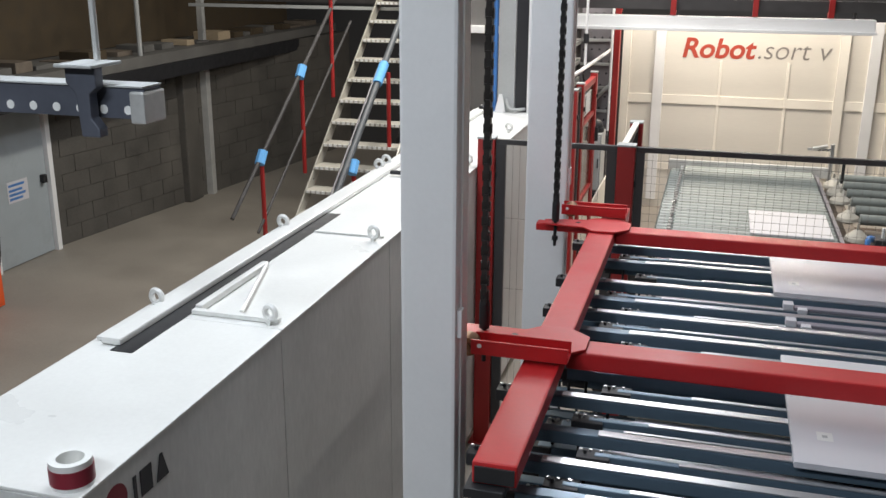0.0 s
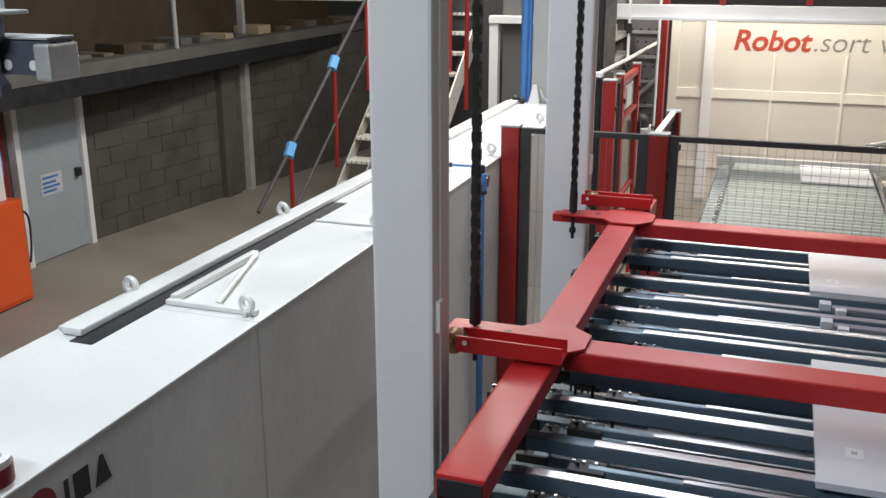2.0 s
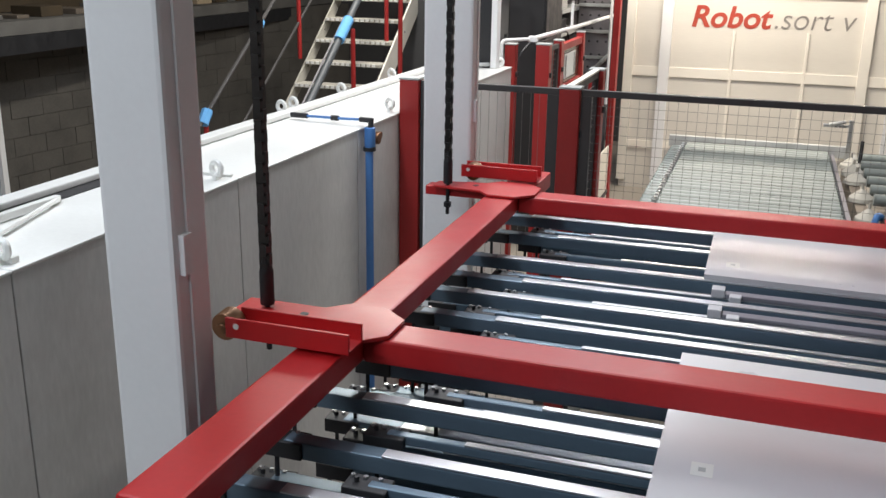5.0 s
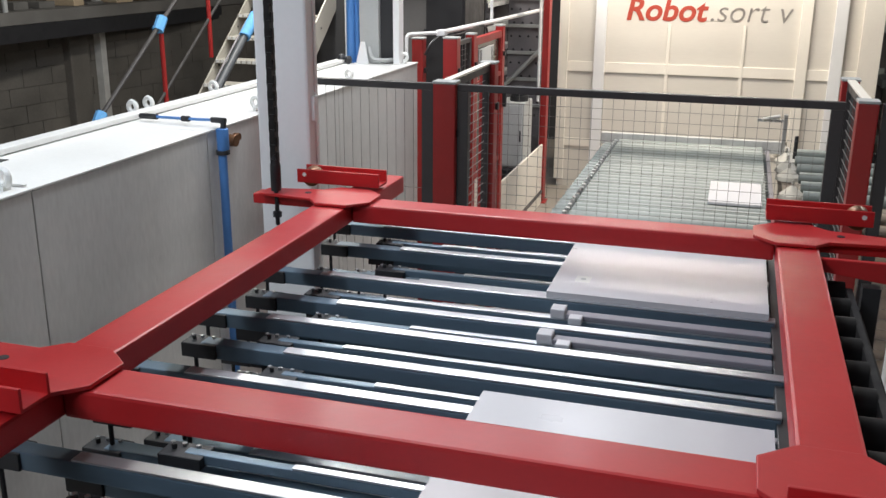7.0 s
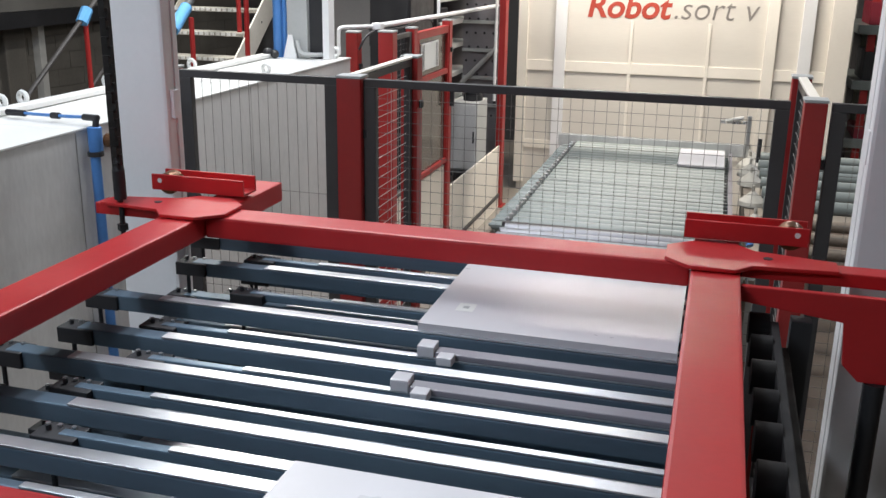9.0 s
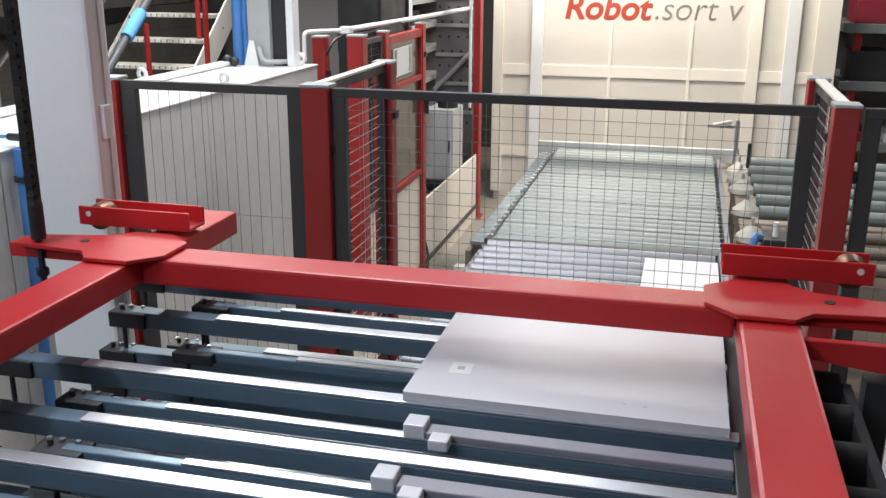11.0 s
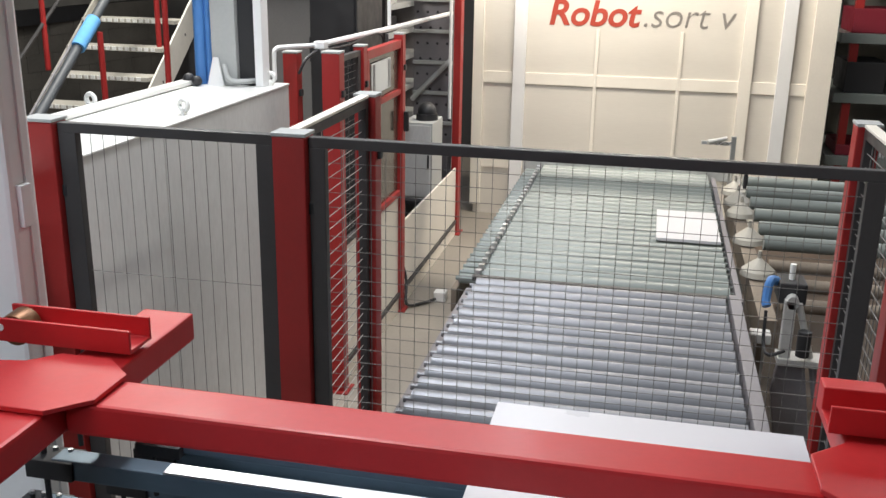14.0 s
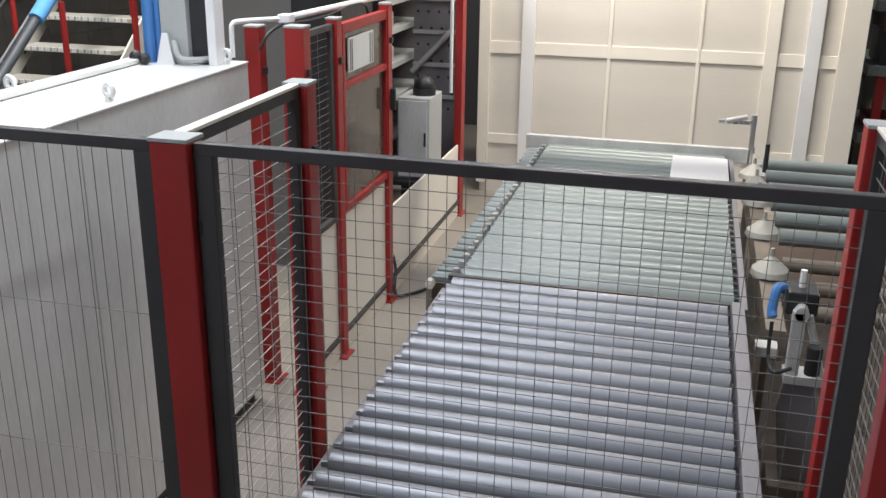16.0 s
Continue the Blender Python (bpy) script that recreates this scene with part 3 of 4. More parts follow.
for p_, q_ in (((-1.495, 5.865, 2.055), (-1.57, 5.875, 2.054)), ((-1.70, 5.89, 2.049), (-1.74, 5.894, 2.048)), ((-1.89, 5.912, 2.045), (-1.99, 5.925, 2.043)), ((-1.505, 5.86, 2.01), (-1.505, 5.866, 2.062))):
    part("fitting", T(p_, q_, 0.014, 10), BLACK, o, smooth=True)
part("regulator", T((-1.544, 5.98, 1.94), (-1.505, 5.98, 1.94), 0.03, 14), BRASS, o, "brown brass regulator", bevel=0.004)
part("regulator_neck", T((-1.544, 6.03, 1.95), (-1.515, 6.03, 1.95), 0.018, 12), BRASS, o)
move(o, 0.003, 0.025)

# blue and grey mast at the hood's far end
o = thing("service_mast", (-1.85, 8.9, HZ), "blue hoses and grey profile mast rising from the hood", "mast")
part("hose", T((-2.0, 8.88, HZ), (-1.98, 8.88, 4.4), 0.032, 12), BLUE, o, smooth=True)
part("hose", T((-1.955, 8.9, HZ), (-1.94, 8.9, 4.4), 0.02, 12), BLUE, o, smooth=True)
part("profile", B(-1.92, -1.77, 8.86, 8.98, HZ, 4.5), GREY, o, bevel=0.006)
part("groove", B(-1.769, -1.66, 8.9, 8.97, HZ, 4.5), BLACK, o)
part("post", B(-1.659, -1.61, 8.86, 8.96, HZ, 4.5), WHITE, o, bevel=0.006)
bm = bmesh.new()
plate(bm, [(-1.94, HZ), (-1.84, HZ), (-1.87, HZ + 0.16), (-1.90, HZ + 0.16)], 8.83, "y", 0.012)
part("gusset", bm, WHITE, o)
bm = bmesh.new()
hose(bm, curve_points([(-1.84, 8.84, HZ + 0.12), (-1.8, 8.82, HZ + 0.04), (-1.72, 8.84, HZ + 0.03), (-1.66, 8.95, HZ + 0.03), (-1.63, 9.05, HZ + 0.05)]), 0.016)
part("conduit", bm, GREY, o, "ribbed grey conduit", smooth=True)
bm = bmesh.new()
ball(bm, (-2.04, 8.8, HZ + 0.035), 0.035)
ball(bm, (-1.98, 8.78, HZ + 0.03), 0.03)
part("cable_gland", bm, BLACK, o)
move(o, 0.0, -0.2)


# ---- guard fence ----
def wires(bm, x0, x1, z0, z1, y, pitch_x, pitch_z, r=0.0016):
    n = int((x1 - x0) / pitch_x)
    for i in range(1, n + 1):
        x = x0 + (x1 - x0) * i / (n + 1)
        box(bm, x - r, x + r, y - r, y + r, z0, z1)
    n = int((z1 - z0) / pitch_z)
    for i in range(1, n + 1):
        z = z0 + (z1 - z0) * i / (n + 1)
        box(bm, x0, x1, y + 2 * r, y + 4 * r, z - r, z + r)


def fence_post(o, x, y, h, w=0.065, d=0.045):
    p = part("post", B(x - w, x + w, y - d, y + d, 0.01, h), RED_POST, o, "red enamelled post", bevel=0.006)
    part("cap", B(x - w - 0.003, x + w + 0.003, y - d - 0.003, y + d + 0.003, h + 0.0005, h + 0.012), GREY, p, "pale grey cap", bevel=0.002)
    part("foot", B(x - w - 0.03, x + w + 0.03, y - d - 0.03, y + d + 0.03, 0, 0.0095), RED_POST, p)
    part("clamp", B(x + w, x + w + 0.016, y - 0.02, y + 0.02, h - 0.26, h - 0.22), BLACK, p, "black clamp", bevel=0.003)


def fence_panel(o, a, b, z0, z1, pitch_x=0.05, pitch_z=0.05, f=0.034, r=0.0009, wire=WIRE, side=0.055):
    """A framed mesh panel from a to b (x, y)."""
    a, b = Vector((*a, 0)), Vector((*b, 0))
    d = b - a
    m = Matrix.Translation(a) @ Matrix.Rotation(math.atan2(d.y, d.x), 4, "Z")
    l = d.length
    bm = bmesh.new()
    for q in ((0, l, -0.018, 0.018, z1 - f, z1), (0, l, -0.018, 0.018, z0, z0 + f), (0, side, -0.0175, 0.0175, z0 + f, z1 - f), (l - side, l, -0.0175, 0.0175, z0 + f, z1 - f)):
        box(bm, *q, m=m)
    p = part("panel_frame", bm, DARKSTEEL, o, "dark steel panel frame", bevel=0.003)
    bm = bmesh.new()
    wires(bm, side, l - side, z0 + f, z1 - f, 0.0, pitch_x, pitch_z, r)
    bmesh.ops.transform(bm, matrix=m, verts=bm.verts)
    part("wire_mesh", bm, wire, p, "thin welded wire", kind="stuff")


FY, FH = 6.415, 2.207
fence = thing("guard_fence", (0.3, FY, 0), "guard fence of red posts and dark wire mesh panels", "fence", kind="")
fence_post(fence, -1.475, FY, FH, 0.057)
fence_post(fence, -0.572, FY, FH, 0.056)
fence_post(fence, 3.2, FY, FH)
fence_post(fence, 1.325, FY, FH, 0.042)
fence_post(fence, 1.325, 7.2, FH, 0.042, 0.045)
fence_panel(fence, (1.325, 6.462), (1.325, 7.153), 0.15, 2.202, 0.05, 0.05, r=0.0014, side=0.035)
part("top_strip", B(1.305, 1.345, 6.462, 7.153, 2.205, 2.217), CREAMRIB, fence, "pale strip on top of the short panel", bevel=0.003)
fence_panel(fence, (-1.415, FY), (-0.63, FY), 0.15, 2.205, 0.05, 0.6, side=0.065)
fence_panel(fence, (-0.513, FY), (1.235, FY), 0.15, 2.205)
fence_panel(fence, (1.385, FY), (3.13, FY), 0.15, 2.205)
fence_post(fence, -0.59, 7.32, FH, 0.045, 0.045)
fence_panel(fence, (-0.59, 6.462), (-0.59, 7.273), 0.15, 2.202, 0.3, 0.05, r=0.0013, wire=PALEWIRE, side=0.035)
part("top_strip", B(-0.61, -0.57, 6.462, 7.273, 2.205, 2.217), CREAMRIB, fence, "pale strip on top of the short panel", bevel=0.003)
# bay of posts further along
bay = thing("guard_bay", (-1.36, 10.8, 0), "guard fence bay of red posts with cream sheet panels", "fence")
for y in (9.74, 10.73):
    fence_post(bay, -1.36, y, 2.18, 0.035, 0.045)
fence_post(bay, -1.37, 13.0, 2.9, 0.035, 0.07)
fence_post(bay, -1.365, 9.2, 2.19, 0.055, 0.05)
fence_post(bay, -1.66, 9.3, 2.17, 0.045, 0.045)
fence_panel(bay, (-1.36, 9.26), (-1.36, 9.69), 0.95, 2.16, 0.3, 0.045, r=0.0009)
part("white_pipe", T((-1.42, 12.86, 1.2), (-1.42, 12.86, 2.9), 0.016, 10), WHITE, bay, "slim white pipe", smooth=True)
for a, b, top in ((9.26, 9.69, 0.94), (9.79, 10.68, 0.94), (10.78, 12.92, 0.7)):
    part("kick_panel", B(-1.375, -1.355, a, b, 0.16, top), CREAMRIB, bay, "cream sheet panel", bevel=0.003)
    part("kick_rail", B(-1.38, -1.34, a, b, 0.125, 0.158), DARKSTEEL, bay)
    part("floor_skirt", B(-1.37, -1.35, a, b, 0.0, 0.12), CREAMRIB, bay, "cream skirt strip")
move(bay, 0.05, -0.18)
# door with the operator window
o = thing("guard_door", (-1.36, 10.2, 0.96), "red framed guard door with a smoked pane and a white display", "door")
for q in ((9.79, 10.68, 2.08, 2.14), (9.79, 10.68, 0.96, 1.0), (9.79, 10.68, 1.74, 1.78)):
    part("rail", B(-1.385, -1.335, *q), RED_POST, o, bevel=0.004)
for q in ((9.785, 9.83), (10.64, 10.685)):
    part("stile", B(-1.384, -1.334, *q, 1.001, 2.079), RED_POST, o, bevel=0.004)
part("pane", B(-1.368, -1.36, 9.83, 10.64, 1.0, 1.74), PERSPEX, o, "smoked plastic pane")
part("pane", B(-1.368, -1.36, 9.83, 10.64, 1.78, 2.08), PERSPEX, o, "smoked plastic pane")
disp = part("display", B(-1.352, -1.34, 9.9, 10.38, 1.83, 2.04), PAPER, o, "white display sheet", bevel=0.003)
for y in (9.925, 9.955, 10.3, 10.34):
    part("display_bar", B(-1.339, -1.337, y, y + 0.012, 1.84, 2.03), GREYINK, disp, "grey bar")
part("latch", B(-1.33, -1.29, 10.69, 10.72, 1.45, 1.6), BLACK, o, "black door latch", bevel=0.004)
move(o, 0.05, -0.15, 0.005)
# cable tray on top of the bay
o = thing("cable_conduit", (-1.5, 10.5, 2.0), "white conduit pipe with black cables along the guard fence", "conduit")
bm = bmesh.new()
hose(bm, curve_points([(-1.62, 9.12, 1.99), (-1.62, 9.12, 2.12), (-1.615, 9.13, 2.165), (-1.58, 9.18, 2.175), (-1.45, 9.42, 2.17)], 5), 0.014)
hose(bm, [(-1.45, 9.42, 2.17), (-1.42, 11.0, 2.16), (-1.4, 13.3, 2.15)], 0.02)
part("pipe", bm, WHITE, o, smooth=True)
bm = bmesh.new()
hose(bm, curve_points([(-1.40, 9.3, 2.15), (-1.42, 9.9, 2.13), (-1.41, 10.6, 2.15), (-1.4, 10.75, 2.05), (-1.34, 10.8, 1.9), (-1.33, 10.78, 1.75)]), 0.008)
hose(bm, curve_points([(-1.5, 9.2, 2.02), (-1.47, 9.22, 2.09), (-1.45, 9.3, 2.13), (-1.44, 9.5, 2.15)]), 0.009)
part("cable", bm, BLACK, o, smooth=True)
part("bracket", B(-1.47, -1.40, 9.38, 9.46, 2.15, 2.195), WHITE, o, bevel=0.006)
part("hanger_rod", T((-1.42, 10.93, 2.18), (-1.42, 10.93, 4.5), 0.014, 10), WHITE, o)
part("rod_socket", T((-1.42, 10.93, 2.42), (-1.42, 10.93, 2.52), 0.03, 10), BLACK, o)
move(o, -0.01, -0.24, 0.045)
# grey electrical cabinet behind
o = thing("control_cabinet", (-1.54, 12.2, 0), "grey control cabinet with a dark dome on top", "cabinet")
part("body", B(-1.68, -1.40, 12.0, 12.42, 0.57, 1.235), GREY, o, bevel=0.008)
part("plinth", B(-1.66, -1.42, 12.04, 12.4, 0, 0.569), DARKSTEEL, o)
# This face catches the light, so it is coloured paler than the body.
part("door", B(-1.665, -1.415, 11.985, 11.999, 0.59, 1.215), COVER_SIDE, o, "cabinet door, painted pale as the lit face", bevel=0.004)
part("handle", B(-1.44, -1.425, 11.97, 11.984, 0.85, 0.96), BLACK, o)
part("shelf", B(-1.72, -1.39, 11.9, 12.43, 0.53, 0.569), BLACK, o, "black cable shelf", bevel=0.006)
bm = bmesh.new()
tube(bm, (-1.5, 12.2, 1.235), (-1.5, 12.2, 1.29), 0.1, 16)
ball(bm, (-1.5, 12.2, 1.3), 0.09)
part("dome", bm, BLACK, o, "dark beacon dome", smooth=True)
o.scale.z = 1.05
move(o, 0.06, -0.18)
# floor cable
o = thing("floor_cable", (-1.2, 11.2, 0), "black cable looping from the fence to a floor socket", "cable")
bm = bmesh.new()
hose(bm, curve_points([(-1.33, 11.25, 0.35), (-1.28, 11.2, 0.2), (-1.25, 11.1, 0.04), (-1.15, 11.2, 0.02), (-1.05, 11.35, 0.02)]), 0.012)
part("lead", bm, BLACK, o, smooth=True)
part("socket", B(-1.08, -0.98, 11.32, 11.42, 0, 0.08), PAPER, o, bevel=0.01)
move(o, 0.0, -0.53)
# dark shelving seen through the bay
rack = thing("parts_rack", (-2.6, 12.6, 0), "dark steel parts rack with grey shelves behind the fence", "rack")
for x in (-3.3, -1.9):
    for y in (11.9, 13.2):
        part("upright", B(x - 0.03, x + 0.03, y + 0.3, y + 0.36, 0, 3.2), DARKSTEEL, rack)
for z in (0.4, 0.8, 1.15, 1.45, 1.75, 2.0, 2.25, 2.5):
    part("shelf", B(-3.35, -1.85, 12.25, 13.5, z, z + 0.05), GREY if z > 0.9 else DARKSTEEL, rack, bevel=0.004)
    if z > 0.9:
        fs = part("fascia", B(-3.35, -1.85, 12.235, 12.249, z - 0.1, z + 0.05), LILAC, rack, "perforated grey fascia", bevel=0.003)
        bm = bmesh.new()
        for k in range(10):
            tube(bm, (-3.2 + 0.14 * k, 12.2335, z - 0.03), (-3.2 + 0.14 * k, 12.2345, z - 0.03), 0.014, 8)
        part("holes", bm, BLACK, fs, kind="stuff")
part("back_sheet", B(-3.35, -1.85, 13.501, 13.53, 0.1, 3.1), LILAC, rack, "grey back sheet")
for z in (1.2, 1.5, 1.8, 2.05, 2.3):
    for i in range(6):
        part("bin", B(-3.2 + 0.23 * i, -3.02 + 0.23 * i, 12.3, 12.6, z + 0.001, z + 0.14), (GALV, BLACK, LILAC, STAIRPAINT)[(i + int(z * 10)) % 4], rack, bevel=0.01)
move(rack, 0.04, -0.2)

# perforated sheet that closes the gap beside the rack
o = thing("perforated_screen", (-1.65, 13.1, 0), "grey perforated steel screen behind the fence bay", "screen")
part("sheet", B(-1.84, -1.44, 13.1, 13.13, 0, 2.9), LILAC, o, bevel=0.004)
bm = bmesh.new()
for r in range(12):
    for k in range(4):
        tube(bm, (-1.80 + 0.1 * k + 0.03 * (r % 2), 13.0985, 1.0 + 0.15 * r), (-1.80 + 0.1 * k + 0.03 * (r % 2), 13.0995, 1.0 + 0.15 * r), 0.014, 8)
part("holes", bm, BLACK, o, kind="stuff")
for z in (1.1, 1.4, 1.7, 2.0, 2.3, 2.6):
    part("rib", B(-1.84, -1.44, 13.06, 13.098, z, z + 0.035), GREY, o, bevel=0.004)
part("diagonal_tube", T((-1.84, 13.03, 1.35), (-1.45, 13.03, 1.75), 0.025, 10), GREY, o, smooth=True)
move(o, 0.05, -0.2)
# white portal frame and grey cabinets behind the hood
o = thing("portal_frame", (-2.92, 10.95, 0), "white steel portal frame beside the switch cabinets", "frame")
part("post", B(-2.97, -2.87, 10.9, 11.0, 0, 2.52), WHITE, o, bevel=0.006)
part("lintel", B(-2.97, -1.98, 10.88, 10.99, 2.521, 2.6), WHITE, o, bevel=0.006)
for i, (x0, x1, m_) in enumerate(((-2.1, -1.72, BLACK), (-2.9, -2.15, CABINETGREY), (-3.7, -2.95, DARKPAINT))):
    o = thing("switch_cabinet", (x0, 10.0, 0), "tall switch cabinet with plain doors" if m_ is not BLACK else "tall black switch cabinet", "cabinet", "switch cabinets")
    part("body", B(x0, x1, 10.9 + 0.35 * i, 11.6 + 0.35 * i, 0, 3.4), m_, o, bevel=0.01)
    part("door", B(x0 + 0.02, x1 - 0.02, 10.885 + 0.35 * i, 10.899 + 0.35 * i, 0.1, 3.3), m_, o, bevel=0.004)
    part("handle", B(x1 - 0.07, x1 - 0.05, 10.86 + 0.35 * i, 10.884 + 0.35 * i, 1.9, 2.1), BLACK, o)
    move(o, 0.05, -0.25)


# ---- roller conveyor ----
conv = thing("roller_conveyor", (0.3, 8.0, 0), "grey steel roller conveyor with close rollers", "conveyor")
bm = bmesh.new()
tube(bm, (-0.36, 0, 0), (1.045, 0, 0), 0.05, 16)
tube(bm, (-0.40, 0, 0), (1.06, 0, 0), 0.014, 8)
ROLLMESH = mesh_of("roller", bm, ROLLER, (0, 0, 0), smooth=True)
bm = bmesh.new()
tube(bm, (-0.34, 0, 0), (1.08, 0, 0), 0.072, 24)
tube(bm, (-0.50, 0, 0), (-0.345, 0, 0), 0.03, 10)
tube(bm, (-0.52, 0, 0), (1.13, 0, 0), 0.014, 8)
GREENMESH = mesh_of("sleeved_roller", bm, GREENROLL, (0, 0, 0), smooth=True)
for i in range(24):
    r = new("roller", ROLLMESH)
    r.parent = conv
    r.location = (-0.3, 8.74 - 0.128 * i - 8.0, 0.855)
for x0 in (-0.43, 1.065):
    part("side_rail", B(x0, x0 + 0.06, 5.75, 8.79, 0.76, 0.915 if x0 > 0 else 0.825), LILAC, conv, bevel=0.004)
for x in (-0.40, 1.095):
    for y in (6.1, 7.3, 8.6):
        part("leg", B(x - 0.03, x + 0.03, y - 0.03, y + 0.03, 0, 0.76), GREY, conv, bevel=0.004)
far = thing("sleeved_conveyor", (0.3, 11.0, 0), "conveyor of grey-green sleeved rollers with bright roller ends", "conveyor")
for i in range(27):
    r = new("roller", GREENMESH)
    r.parent = far
    r.location = (-0.3, 8.92 + 0.1165 * i - 11.0, 0.8335)
part("side_rail", B(-0.53, -0.495, 8.82, 12.02, 0.66, 0.80), DUSTY, far, bevel=0.004)
part("side_rail", B(1.115, 1.15, 8.82, 12.02, 0.68, 0.87), LILAC, far, bevel=0.004)
part("joint_plate", B(-0.40, 1.06, 8.80, 8.835, 0.865, 0.892), DARKSTEEL, far, "dark joint plate")
for i in range(27):
    part("bearing_block", B(-0.40, -0.365, 8.90 + 0.1165 * i, 8.94 + 0.1165 * i, 0.84, 0.895), STEEL, far, "bright bearing block", bevel=0.004)
for x in (-0.51, 1.13):
    for y in (9.1, 10.5, 11.9):
        part("leg", B(x - 0.03, x + 0.03, y - 0.03, y + 0.03, 0, 0.68), GREY, far, bevel=0.004)
part("end_stop", B(-0.55, 1.28, 12.06, 12.12, 0.83, 0.945), GALV, far, "pale end stop bar", bevel=0.006)
for o in (conv, far):
    o.scale.z = 1.06
o = thing("stop_arm", (1.2, 12.7, 0.8), "steel stop arm with a clamp at the conveyor end", "stop arm")
part("post", B(1.20, 1.24, 12.93, 12.99, 0.6, 1.17), STEEL, o, bevel=0.004)
part("arm", B(0.95, 1.2, 12.94, 12.98, 1.09, 1.12), STEEL, o, bevel=0.004)
bm = bmesh.new()
tube(bm, (1.0, 12.9, 1.12), (1.16, 12.95, 1.15), 0.02, 10)
part("clamp", bm, GALV, o)
part("sensor", T((1.32, 12.6, 0.8), (1.32, 12.6, 1.02), 0.018, 10), BLACK, o)
move(o, 0.06, -0.87, 0.11)

# side transfer conveyor
tr = thing("transfer_conveyor", (2.0, 11.0, 0), "side transfer conveyor of pale rollers on white cones", "conveyor")
bm = bmesh.new()
tube(bm, (1.32, 0, 0), (6.3, 0, 0), 0.04, 14)
TRMESH = mesh_of("transfer_roller", bm, DUSTY, (0, 0, 0), smooth=True)
bm = bmesh.new()
tube(bm, (1.32, 0, 0), (6.3, 0, 0), 0.05, 14)
TRGREEN = mesh_of("transfer_roller", bm, GREENROLL, (0, 0, 0), smooth=True)
bm = bmesh.new()
tube(bm, (1.25, 0, -0.02), (1.25, 0, 0.012), 0.115, 16, 0.105)
tube(bm, (1.25, 0, 0.012), (1.25, 0, 0.085), 0.105, 16, 0.014)
tube(bm, (1.25, 0, 0.085), (1.25, 0, 0.13), 0.014, 10, 0.012)
CONE = mesh_of("cone", bm, STAIRPAINT, (0, 0, 0), smooth=True)
for i in range(9):
    r = new("roller", TRGREEN if i > 2 else TRMESH)
    r.parent = tr
    r.location = (-1.94, 9.0 + 0.37 * i - 11.0, 0.86 if i > 2 else 0.815)
    if i % 2 == 1 or i > 4:
        c = new("cone", CONE)
        c.parent = tr
        c.location = (-1.94, 9.28 + 0.37 * i - 11.0, 0.8)
part("rail", B(6.36, 6.46, 8.85, 12.15, 0.6, 0.9), GREY, tr, bevel=0.004)
part("leg", B(6.38, 6.44, 10.5, 10.56, 0, 0.6), GREY, tr)
part("rail", B(1.25, 1.35, 8.85, 12.15, 0.61, 0.77), DUSTY, tr, bevel=0.004)
for y in (9.1, 10.6, 12.0):
    part("leg", B(1.27, 1.33, y - 0.03, y + 0.03, 0, 0.61), GREY, tr)
tr.scale.z = 1.06
o = thing("drive_unit", (1.4, 9.1, 0), "small drive unit with a black motor and a blue hose", "drive unit")
part("stand", B(1.27, 1.6, 8.95, 9.2, 0, 0.12), DUSTY, o, bevel=0.01)
bm = bmesh.new()
plate(bm, [(1.33, 0.121), (1.52, 0.121), (1.43, 0.60), (1.29, 0.60), (1.27, 0.45)], 9.03, "y", 0.05)
part("leg_plate", bm, LILAC, o, "pale tapered leg plate", bevel=0.006)
part("strut", T((1.58, 9.05, 0.12), (1.47, 9.05, 0.6), 0.02, 10), LILAC, o)
part("shelf", B(1.28, 1.56, 8.98, 9.12, 0.601, 0.635), GALV, o, bevel=0.004)
part("bracket", B(1.285, 1.345, 9.0, 9.05, 0.636, 0.92), GALV, o, "pale upright bracket", bevel=0.006)
part("bracket_brace", T((1.36, 9.03, 0.9), (1.45, 9.03, 0.636), 0.018, 10), GALV, o)
part("motor", B(1.255, 1.40, 9.06, 9.25, 0.885, 0.985), BLACK, o, "black motor block", bevel=0.012)
part("motor_boss", T((1.325, 9.0, 0.91), (1.325, 9.059, 0.91), 0.032, 14), GALV, o, smooth=True)
part("plug", T((1.325, 9.15, 0.985), (1.325, 9.15, 1.06), 0.016, 10), PAPER, o, "white plug", smooth=True)
part("cylinder", T((1.40, 8.98, 0.66), (1.40, 8.98, 0.785), 0.036, 14), BLACK, o, "black air cylinder", smooth=True, bevel=0.004)
bm = bmesh.new()
hose(bm, curve_points([(1.25, 9.15, 0.97), (1.21, 9.1, 0.98), (1.195, 9.07, 0.9), (1.2, 9.05, 0.87)]), 0.024)
part("hose", bm, BLUE, o, "blue hose bend", smooth=True)
bm = bmesh.new()
hose(bm, curve_points([(1.2, 9.05, 0.85), (1.2, 9.0, 0.7), (1.22, 8.9, 0.68), (1.3, 8.92, 0.7)]), 0.009)
part("cable", bm, BLACK, o, smooth=True)
part("terminal_box", B(1.15, 1.26, 9.15, 9.25, 0.64, 0.69), GALV, o, "small pale terminal box", bevel=0.008)
part("terminal_post", B(1.19, 1.22, 9.18, 9.22, 0, 0.639), DUSTY, o)
o.scale.z = 1.14
move(o, 0.045, -0.46)

# Brown sheet added over the concrete; it darkens the floor that lies in shade.
single("floor_shade_sheet", B(1.12, 6.8, 3.4, 13.3, 0.0, 0.006), BROWNSHADE, (2, 8, 0), "thin brown sheet added to darken the shaded floor beside the conveyor", "floor plate", bevel=0.002)

# ---- robot cell wall with lettering ----
WY = 13.7
